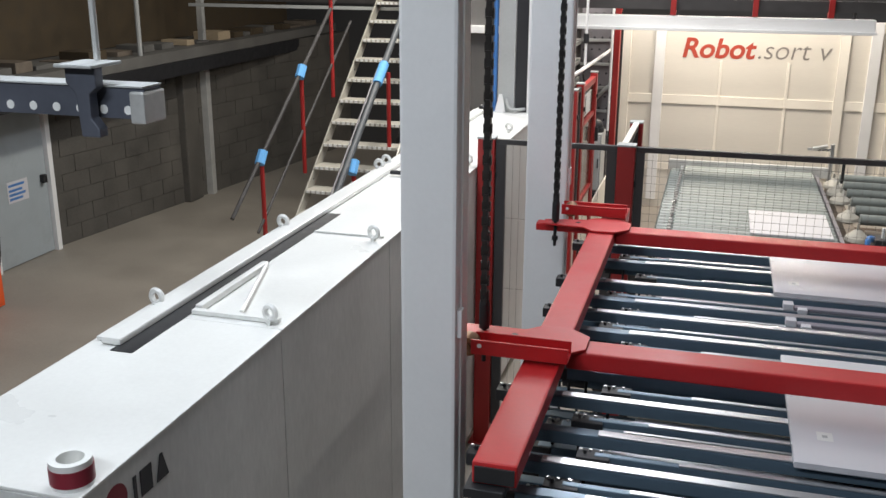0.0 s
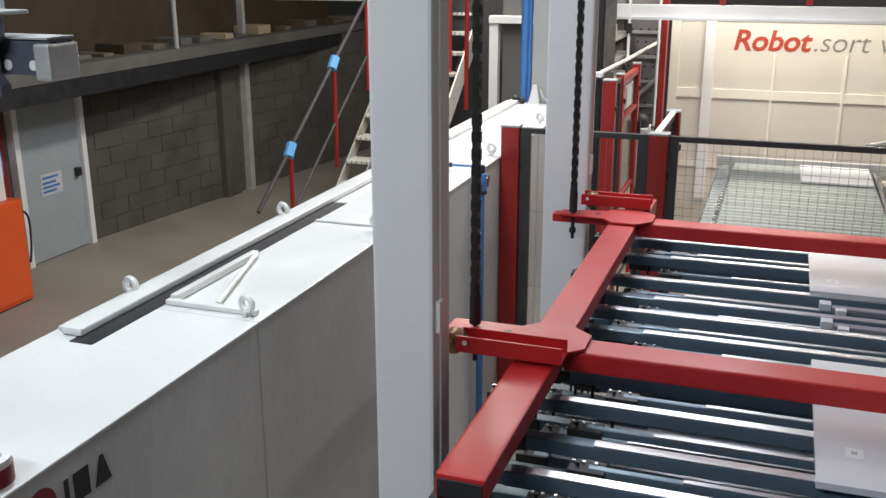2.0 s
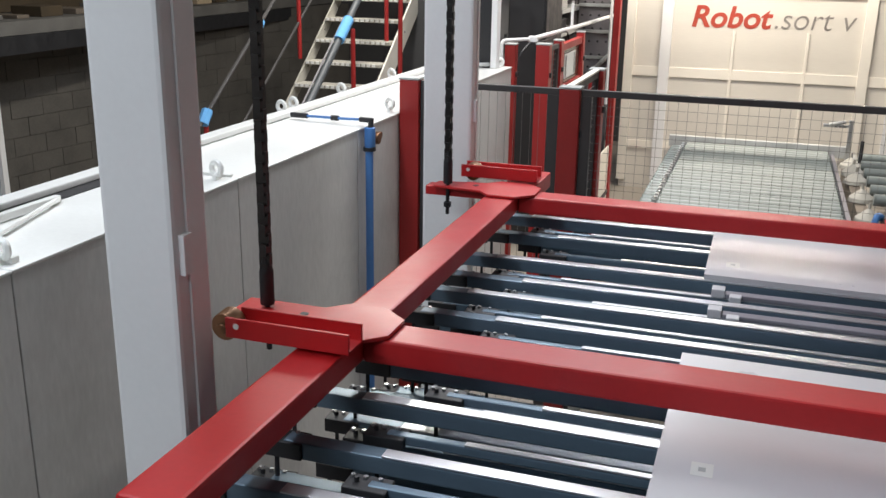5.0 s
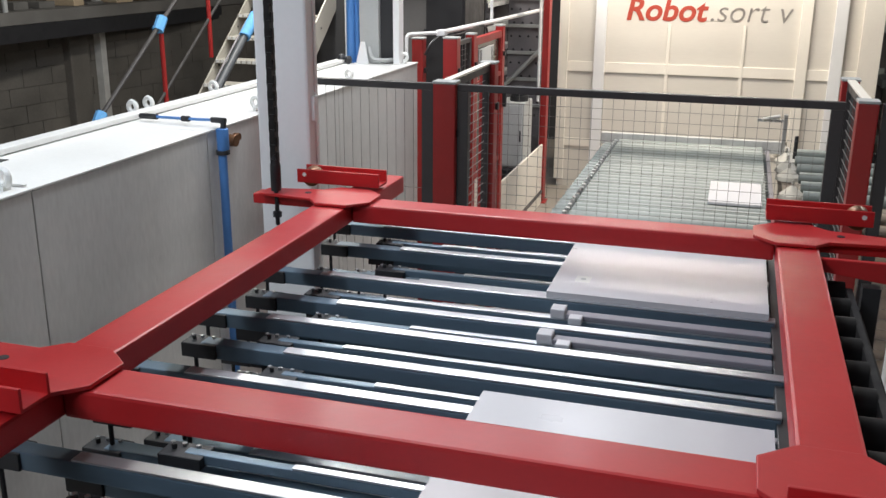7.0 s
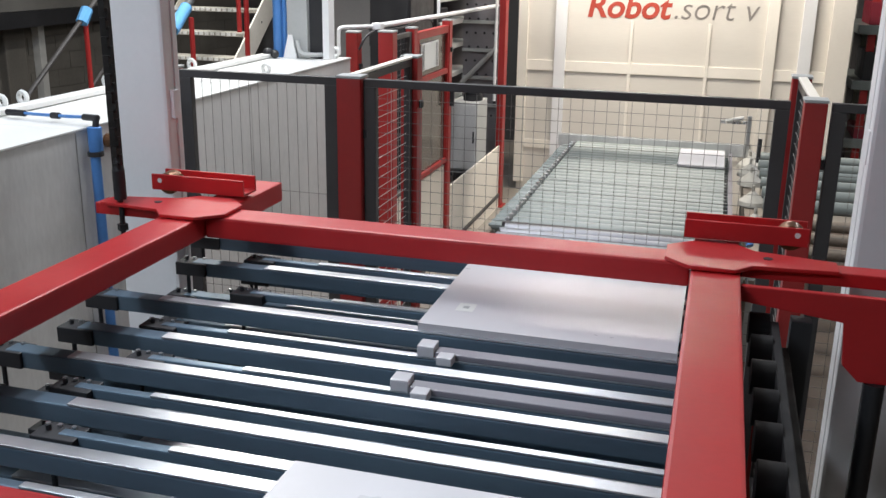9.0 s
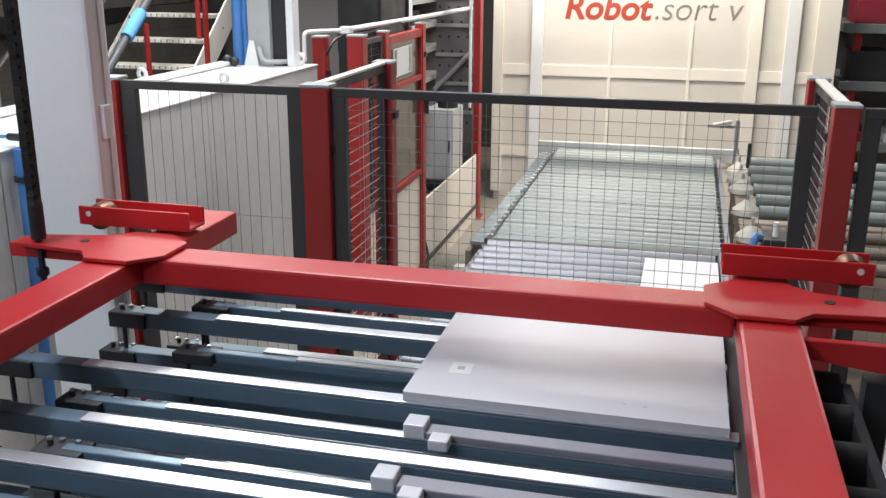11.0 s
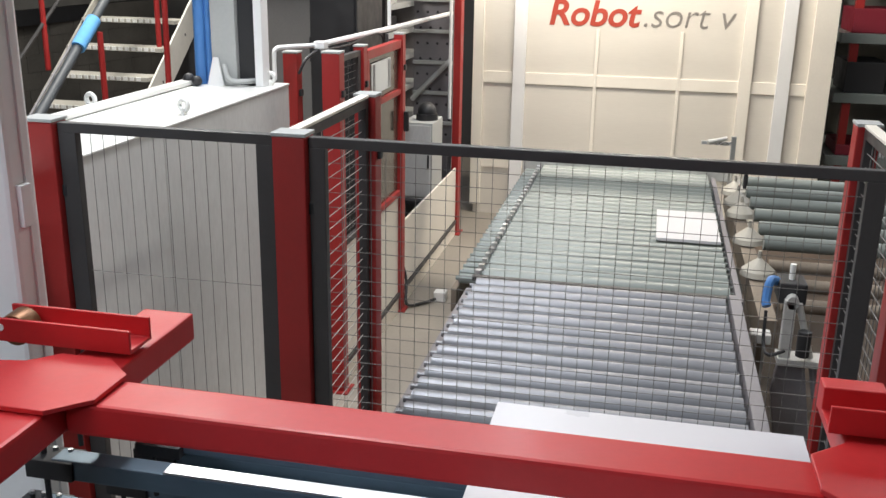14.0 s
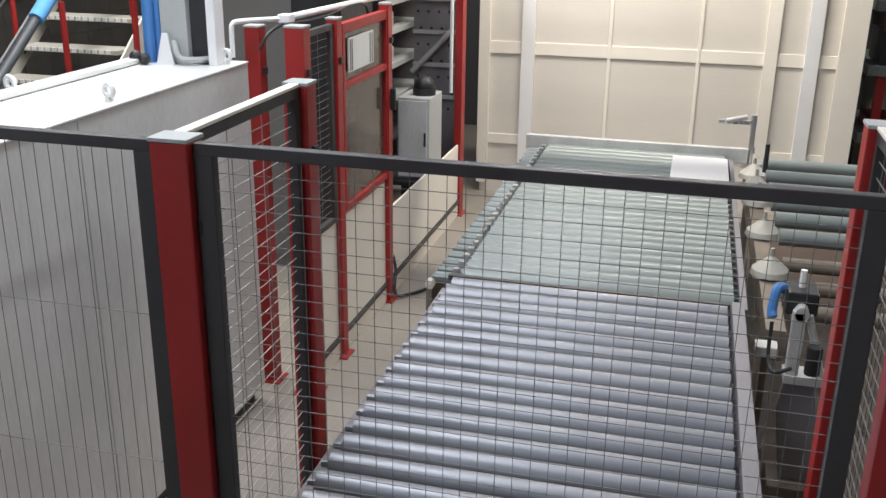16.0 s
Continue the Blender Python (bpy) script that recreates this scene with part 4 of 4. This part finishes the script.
cell = thing("cell_wall", (0.4, WY, 0), "cream panelled robot cell wall with battens and lettering", "wall panel", kind="structure")
part("sheet", B(-1.30, 2.24, WY, WY + 0.04, 0.0, 2.56), CREAM, cell)
for x0, x1, m_, d, n_ in ((-1.33, -1.22, CREAMRIB, 0.05, "post"), (-0.90, -0.77, WHITE, 0.045, "post"), (-0.055, -0.02, CREAMRIB, 0.022, "batten"), (0.79, 0.825, CREAMRIB, 0.022, "batten"), (1.40, 1.52, CREAMRIB, 0.045, "post"), (1.76, 1.89, WHITE, 0.05, "post"), (2.05, 2.27, CREAMRIB, 0.06, "post")):
    part(n_, B(x0, x1, WY - d, WY - 0.001, 0.1, 2.56 if n_ == "post" else 2.03), m_, cell, bevel=0.004)
for z0, z1 in ((1.44, 1.56), (2.43, 2.54), (0.52, 0.62)):
    part("cross_rail", B(-1.219, 2.049, WY - 0.018, WY - 0.001, z0, z1), CREAMRIB, cell, bevel=0.003)


def lettering(text, x, z, size, material, shear, offset, squeeze, name):
    cu = bpy.data.curves.new(name, "FONT")
    cu.body, cu.size, cu.shear, cu.extrude, cu.offset = text, size, shear, 0.001, offset
    tmp = new(name, cu)
    dg = bpy.context.evaluated_depsgraph_get()
    me = bpy.data.meshes.new_from_object(tmp.evaluated_get(dg))
    bpy.data.objects.remove(tmp)
    me.materials.clear()
    me.materials.append(material)
    me.transform(Matrix.Translation((x, WY - 0.004, z)) @ Matrix.Rotation(radians(90), 4, "X") @ Matrix.Diagonal((squeeze, 1, 1, 1)))
    me.transform(Matrix.Translation(-Vector(cell.location)))
    o = new(name, me)
    o.parent = cell
    w = max(v.co.x for v in me.vertices) + cell.location.x
    return o, w


o1, w1 = lettering("Robot", -0.56, 2.068, 0.355, REDINK, 0.18, 0.008, 1.02, "word")
tagged(o1, "red bold slanting letters")
o2, w2 = lettering(".sort v", 0.395, 2.068, 0.355, SOFTINK, 0.18, -0.003, 0.975, "word")
tagged(o2, "thin grey slanting letters")

# overhead beam before the cell
o = thing("overhead_beam", (-1.5, 12.0, 2.5), "white overhead beam with a dark track and red hangers", "beam")
part("beam", B(-2.4, 1.42, 11.95, 12.1, 2.53, 2.69), WHITE, o, bevel=0.012)
part("flange", B(-2.4, 1.44, 11.9, 11.948, 2.525, 2.56), WHITE, o, bevel=0.004)
part("thin_tray", B(-7.0, -2.401, 11.98, 12.06, 2.68, 2.72), GREY, o, "thin grey cable tray", bevel=0.004)
part("track", B(-6.5, 5.0, 11.98, 12.08, 2.76, 2.88), DARKSTEEL, o)
for x in (-0.75, 0.15, 0.95, 2.0):
    part("hanger", B(x - 0.03, x + 0.03, 11.94, 12.1, 2.70, 3.2), RED_POST, o, bevel=0.004)
part("ceiling_rod", T((-3.0, 12.03, 2.69), (-3.0, 12.03, 6.0), 0.02, 8), DARKSTEEL, o)
part("ceiling_rod", T((1.2, 12.03, 2.69), (1.2, 12.03, 6.0), 0.02, 8), DARKSTEEL, o)
move(o, 0.13, 0.0, 0.0)

# far storage rack on the other side of the cell
far_rack = thing("storage_rack", (3.2, 14.5, 0), "red and grey storage rack with green and white goods", "rack")
for x in (2.35, 3.6, 5.0):
    for y in (14.0, 15.2):
        part("upright", B(x - 0.04, x + 0.04, y - 0.04, y + 0.04, 0, 4.0), RED_POST if y < 15 else DARKSTEEL, far_rack)
for z in (0.7, 1.35, 1.95, 2.6):
    part("shelf", B(2.2, 5.2, 13.9, 15.3, z, z + 0.1), GREENROLL, far_rack, "grey-green shelf slab", bevel=0.006)
random.seed(4)
part("back_sheet", B(2.2, 5.2, 15.301, 15.33, 0.1, 3.8), STAIRPAINT, far_rack, "beige back sheet")
for z in (0.8, 1.45, 2.05, 2.7):
    x = 2.3
    while x < 4.9:
        w, h = random.uniform(0.2, 0.5), random.uniform(0.08, 0.4)
        part("carton", B(x, x + w, 13.95, 14.6, z + 0.001, z + h), random.choice([GREENROLL, GALV, LILAC, MAROON, BOARD, STAIRPAINT, BLACK]), far_rack, bevel=0.01)
        x += w + random.uniform(0.03, 0.3)
move(far_rack, 0.17, 0.1, 0.0)

# ---- stairs ----
st = thing("steel_stairs", (-3.85, 9.6, 0), "steep pale steel stairs with toothed treads and red rail posts", "stairs")
SL = 0.8
for x, w, yf, paint in ((-4.1, 0.2, 8.1, STAIRPAINT), (-3.25, 0.38, 8.15, STRINGER)):
    bm = bmesh.new()
    plate(bm, [(yf, 0.0), (yf + w, 0.0), (12.4, SL * (12.4 - yf - w)), (12.4, SL * (12.4 - yf))], x - 0.008, "x", 0.016)
    s_ = part("stringer", bm, paint, st)
    bm = bmesh.new()
    for k in range(9):
        yk = yf + 0.5 + 0.42 * k
        tube(bm, (x + 0.0085, yk + w * 0.5, SL * (yk - yf)), (x + 0.0095, yk + w * 0.5, SL * (yk - yf)), 0.012, 10)
    part("bolt_holes", bm, BLACK, s_, kind="stuff")
for i in range(1, 17):
    z = 0.2 * i
    y = 8.05 + z / SL
    tread = part("tread", B(-4.09, -3.26, y, y + 0.24, z - 0.03, z), STAIRPAINT, st)
    bm = bmesh.new()
    for k in range(14):
        box(bm, -4.07 + 0.056 * k, -4.038 + 0.056 * k, y - 0.012, y - 0.001, z - 0.024, z + 0.004)
    part("teeth", bm, PAPER, tread, kind="stuff")


def rail_post(x, y, z0, z1, lean, foam):
    p = part("rail_post", T((x, y, z0), (x, y + lean, z1), 0.022, 10), RED_POST, st, "red rail post", smooth=True)
    if foam:
        part("foam", T((x, y + lean - 0.05, z1 - 0.06), (x, y + lean + 0.04, z1 + 0.05), 0.05, 8), TAPE, p, "light blue foam wrap", smooth=True)


for x, rows_ in ((-4.24, ((8.65, 0.35, 1.47, True), (9.65, 1.1, 2.18, True), (10.5, 1.8, 3.05, False))), (-3.35, ((8.8, 0.5, 1.40, True), (9.85, 1.4, 2.18, False), (10.7, 2.0, 3.1, False)))):
    for y, z0, z1, fm in rows_:
        rail_post(x, y, z0, z1, 0.0, fm)
    if x < -4:
        part("handrail", T((x, 8.0, 1.02), (x, 11.1, 3.2), 0.02, 10), DARKSTEEL, st, smooth=True)
        part("knee_rail", T((x, 8.5, 0.75), (x, 11.1, 2.6), 0.015, 10), DARKSTEEL, st, smooth=True)
hr = part("handrail", T((-3.4, 8.05, 0.88), (-3.4, 11.05, 3.16), 0.034, 12), HANDRAIL, st, "thick dark grey handrail", smooth=True)
part("foam", T((-3.4, 9.64, 2.088), (-3.4, 9.87, 2.263), 0.052, 12), TAPE, hr, "light blue foam wrap", smooth=True)
part("light_strip", T((-3.44, 8.05, 0.91), (-3.44, 9.77, 2.217), 0.009, 8), LILAC, hr, "pale tube beside the handrail", smooth=True)
part("knee_rail", T((-3.4, 10.25, 1.35), (-3.4, 12.05, 2.72), 0.026, 10), DARKSTEEL, st, smooth=True)

rail_post(-2.97, 10.1, 1.7, 3.05, 0.03, False)

# ---- left side of the hall ----
o = thing("hall_door", (-7.62, 9.3, 0), "pale grey steel door with a blue notice", "door")
part("leaf", B(-7.645, -7.60, 8.85, 9.78, 0.01, 2.03), DOORPAINT, o, bevel=0.004)
part("frame_post", B(-7.648, -7.55, 9.785, 9.86, 0, 2.1), WHITE, o, bevel=0.004)
part("frame_post", B(-7.648, -7.55, 8.77, 8.845, 0, 2.1), WHITE, o, bevel=0.004)
part("frame_head", B(-7.648, -7.55, 8.77, 9.86, 2.101, 2.16), WHITE, o, bevel=0.004)
nt_ = part("notice", B(-7.598, -7.595, 9.12, 9.45, 0.75, 1.0), BOARD, o, "white notice")
for z in (0.78, 0.83, 0.88, 0.94):
    part("notice_bar", B(-7.5945, -7.593, 9.14, 9.43 - (z * 31 % 0.1), z, z + 0.028), BLUE, nt_, "blue bar")
part("handle", B(-7.6, -7.54, 9.66, 9.72, 0.88, 0.98), BLACK, o, bevel=0.008)
o.scale.z = 0.95
move(o, 0.2, -0.29)
o = thing("steel_post", (-7.1, 12.6, 0), "slim pale steel post against the block wall", "post")
part("shaft", B(-7.13, -7.03, 12.55, 12.66, 0, 1.92), GALV, o, bevel=0.006)
part("head_box", B(-7.12, -7.02, 12.55, 12.67, 1.921, 2.01), PAPER, o, bevel=0.01)
part("upper_shaft", B(-7.14, -7.06, 12.6, 12.68, 2.162, 3.4), GALV, o)
move(o, 0.07, -0.08)
single("concrete_pillar", B(-7.4, -7.02, 11.95, 12.3, 0, 2.02), BLOCK, (-7.2, 12.0, 0), "dark concrete pillar built into the wall", "pillar", bevel=0.02)
random.seed(7)
y = 6.0
while y < 16:
    w = random.uniform(0.15, 0.5)
    single("ledge_box", B(-7.35, -6.95, y, y + w, 2.161, 2.161 + random.uniform(0.03, 0.13)), random.choice([LEDGE, DUSTY, CHIP, BROWN, LEDGE]), (-7.1, y, 2.161), "small dusty carton lying on the wall ledge", "carton", "cartons on the ledge", bevel=0.008)
    y += w + random.uniform(0.02, 0.35)
o = thing("orange_cabinet", (-6.8, 7.1, 0), "orange tool cabinet standing on the floor", "cabinet")
part("body", B(-7.17, -6.64, 6.98, 7.73, 0.02, 1.02), ORANGE, o, bevel=0.01)
part("door", B(-6.638, -6.625, 7.01, 7.70, 0.06, 0.98), ORANGE, o, bevel=0.003)
part("foot", B(-7.12, -6.68, 7.03, 7.68, 0, 0.0195), BLACK, o)
single("white_carton", B(-7.07, -6.72, 7.23, 7.63, 1.021, 1.5), PAPER, (-6.8, 7.2, 1.021), "pale carton standing on the orange cabinet", "carton", bevel=0.006)
o = thing("fire_extinguisher", (-7.45, 8.45, 0), "red fire extinguisher with a black hose", "fire extinguisher")
bm = bmesh.new()
tube(bm, (-7.45, 8.5, 0.05), (-7.45, 8.5, 0.62), 0.085, 20)
tube(bm, (-7.45, 8.5, 0.62), (-7.45, 8.5, 0.70), 0.085, 20, 0.03)
part("bottle", bm, RED_POST, o, smooth=True)
part("base_ring", T((-7.45, 8.5, 0), (-7.45, 8.5, 0.05), 0.088, 20), BLACK, o)
part("valve", B(-7.5, -7.4, 8.46, 8.54, 0.70, 0.78), BLACK, o, bevel=0.01)
bm = bmesh.new()
hose(bm, curve_points([(-7.42, 8.53, 0.74), (-7.36, 8.62, 0.65), (-7.36, 8.62, 0.35), (-7.38, 8.6, 0.15)]), 0.012)
part("hose", bm, BLACK, o, smooth=True)
part("label", B(-7.366, -7.36, 8.46, 8.54, 0.3, 0.5), PAPER, o)
move(o, 0.2, -0.29)
o = thing("safety_board", (-7.63, 8.5, 0.9), "maroon safety board with white and blue sheets", "notice board")
part("panel", B(-7.648, -7.62, 8.3, 8.7, 0.85, 1.9), MAROON, o, bevel=0.004)
part("sheet", B(-7.618, -7.612, 8.36, 8.64, 1.45, 1.8), PAPER, o)
part("sheet", B(-7.618, -7.612, 8.36, 8.64, 1.1, 1.38), BLUE, o)
move(o, 0.2, -0.29, -0.06)

o = thing("exit_sign", (-7.6, 9.7, 2.16), "green exit sign box with white junction boxes above the door", "sign")
part("green_box", B(-7.648, -7.58, 9.3, 9.62, 2.17, 2.28), GREENSIGN, o, "green sign box", bevel=0.006)
part("junction_box", B(-7.648, -7.54, 9.66, 9.84, 2.17, 2.3), PAPER, o, "white junction box", bevel=0.01)
part("junction_box", B(-7.648, -7.54, 9.66, 9.82, 2.32, 2.44), PAPER, o, "white junction box", bevel=0.01)
move(o, 0.2, -0.29, -0.26)
single("wall_pipe", T((-6.82, 10.7, 2.161), (-6.82, 10.7, 6.0), 0.03, 10), GREY, (-6.82, 10.7, 2.161), "grey pipe rising from the ledge", "pipe", smooth=True)
# hanging perforated channel near the hood
o = thing("hanging_channel", (-2.0, 2.12, 2.9), "perforated galvanised channel hung from a grey bracket", "channel")
bm = bmesh.new()
box(bm, -3.6, -1.36, 2.10, 2.104, 2.925, 2.995)
box(bm, -3.6, -1.36, 2.104, 2.17, 2.993, 2.997)
box(bm, -3.6, -1.36, 2.166, 2.17, 2.925, 2.993)
part("channel", bm, CHANNEL, o)
bm = bmesh.new()
for i in range(34):
    x = -3.55 + 0.065 * i
    tube(bm, (x, 2.0985, 2.945), (x, 2.0995, 2.945), 0.011, 10)
part("holes", bm, PAPER, o, "pale punched holes", kind="stuff")
part("top_lip", B(-3.6, -1.36, 2.095, 2.175, 2.998, 3.002), GREY, o)
part("end_plug", B(-1.395, -1.355, 2.09, 2.18, 2.915, 2.99), GALV, o, bevel=0.006)
bm = bmesh.new()
plate(bm, [(-1.535, 3.045), (-1.455, 3.045), (-1.455, 3.0), (-1.475, 2.985), (-1.475, 2.93), (-1.455, 2.905), (-1.455, 2.885), (-1.505, 2.885), (-1.512, 2.985), (-1.535, 3.01)], 2.055, "y", 0.032)
part("bracket", bm, CHANNEL, o, "bent grey clamp", bevel=0.004)
part("bracket_plate", B(-1.545, -1.445, 2.03, 2.15, 3.046, 3.054), GREY, o, bevel=0.003)
part("hanger_rod", T((-1.49, 2.12, 3.056), (-1.49, 2.12, 6.0), 0.008, 8), GALV, o)
move(o, 0.035, 0.2, 0.06)

# housings added for the assumed, unseen hall lamps
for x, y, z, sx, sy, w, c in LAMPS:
    o = thing("assumed_luminaire", (x, y, z), "long unseen hall luminaire assumed under the ceiling", "lamp", "hall luminaires")
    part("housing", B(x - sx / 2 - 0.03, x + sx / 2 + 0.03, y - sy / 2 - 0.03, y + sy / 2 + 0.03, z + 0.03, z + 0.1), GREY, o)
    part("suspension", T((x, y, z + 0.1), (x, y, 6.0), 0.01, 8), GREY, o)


def motions():
    def slide(ob, rows):
        z = ob.location.z
        walk(ob, [(t, Matrix.Translation((x, y, z))) for t, x, y in rows])
    # the lift sinks a hand's width and stops
    for ob in [carriage, sf] + CHAINS + LEADS + THIN + BARS + lift_boards + strips:
        base = ob.location.copy()
        walk(ob, [(t, Matrix.Translation(base + Vector((0, 0, rise)))) for t, rise in ((0, 0.09), (3.3, 0.09), (3.8, 0.08), (4.7, 0.01), (5.2, 0), (16, 0))])
    slide(board_a, [(0, 0.69, 9.07), (0.5, 0.692, 9.58), (1.0, 0.696, 10.12), (1.5, 0.706, 10.67), (2.0, 0.712, 11.1), (2.4, 0.716, 11.32), (2.6, 0.717, 11.36), (3.3, 0.717, 11.36), (4.0, 1.4, 11.36), (5.2, 4.9, 11.36), (5.4, 5.0, 11.36), (16, 5.0, 11.36)])
    slide(board_b, [(0, 0.81, 6.2), (3.0, 0.81, 6.2), (4.6, 0.81, 7.47), (5.0, 0.812, 7.69), (5.5, 0.813, 7.96), (6.0, 0.82, 8.43), (6.5, 0.834, 8.93), (7.0, 0.845, 9.43), (7.5, 0.85, 9.87), (8.0, 0.865, 10.39), (8.5, 0.87, 10.95), (8.8, 0.876, 11.07), (9.3, 0.876, 11.07), (10.0, 1.7, 11.07), (11.1, 3.9, 11.07), (11.3, 4.0, 11.07), (16, 4.0, 11.07)])
    slide(board_c, [(0, 0.85, 5.4), (9.1, 0.85, 5.4), (9.6, 0.85, 5.8), (10.8, 0.845, 7.68), (11.2, 0.845, 7.84), (11.7, 0.845, 7.86), (12.0, 0.848, 7.9), (12.5, 0.854, 8.27), (13.0, 0.862, 8.77), (13.5, 0.866, 9.26), (14.0, 0.868, 9.8), (14.5, 0.868, 10.32), (15.0, 0.878, 10.8), (15.3, 0.886, 10.98), (15.6, 0.888, 11.03), (16, 0.888, 11.03)])


motions()
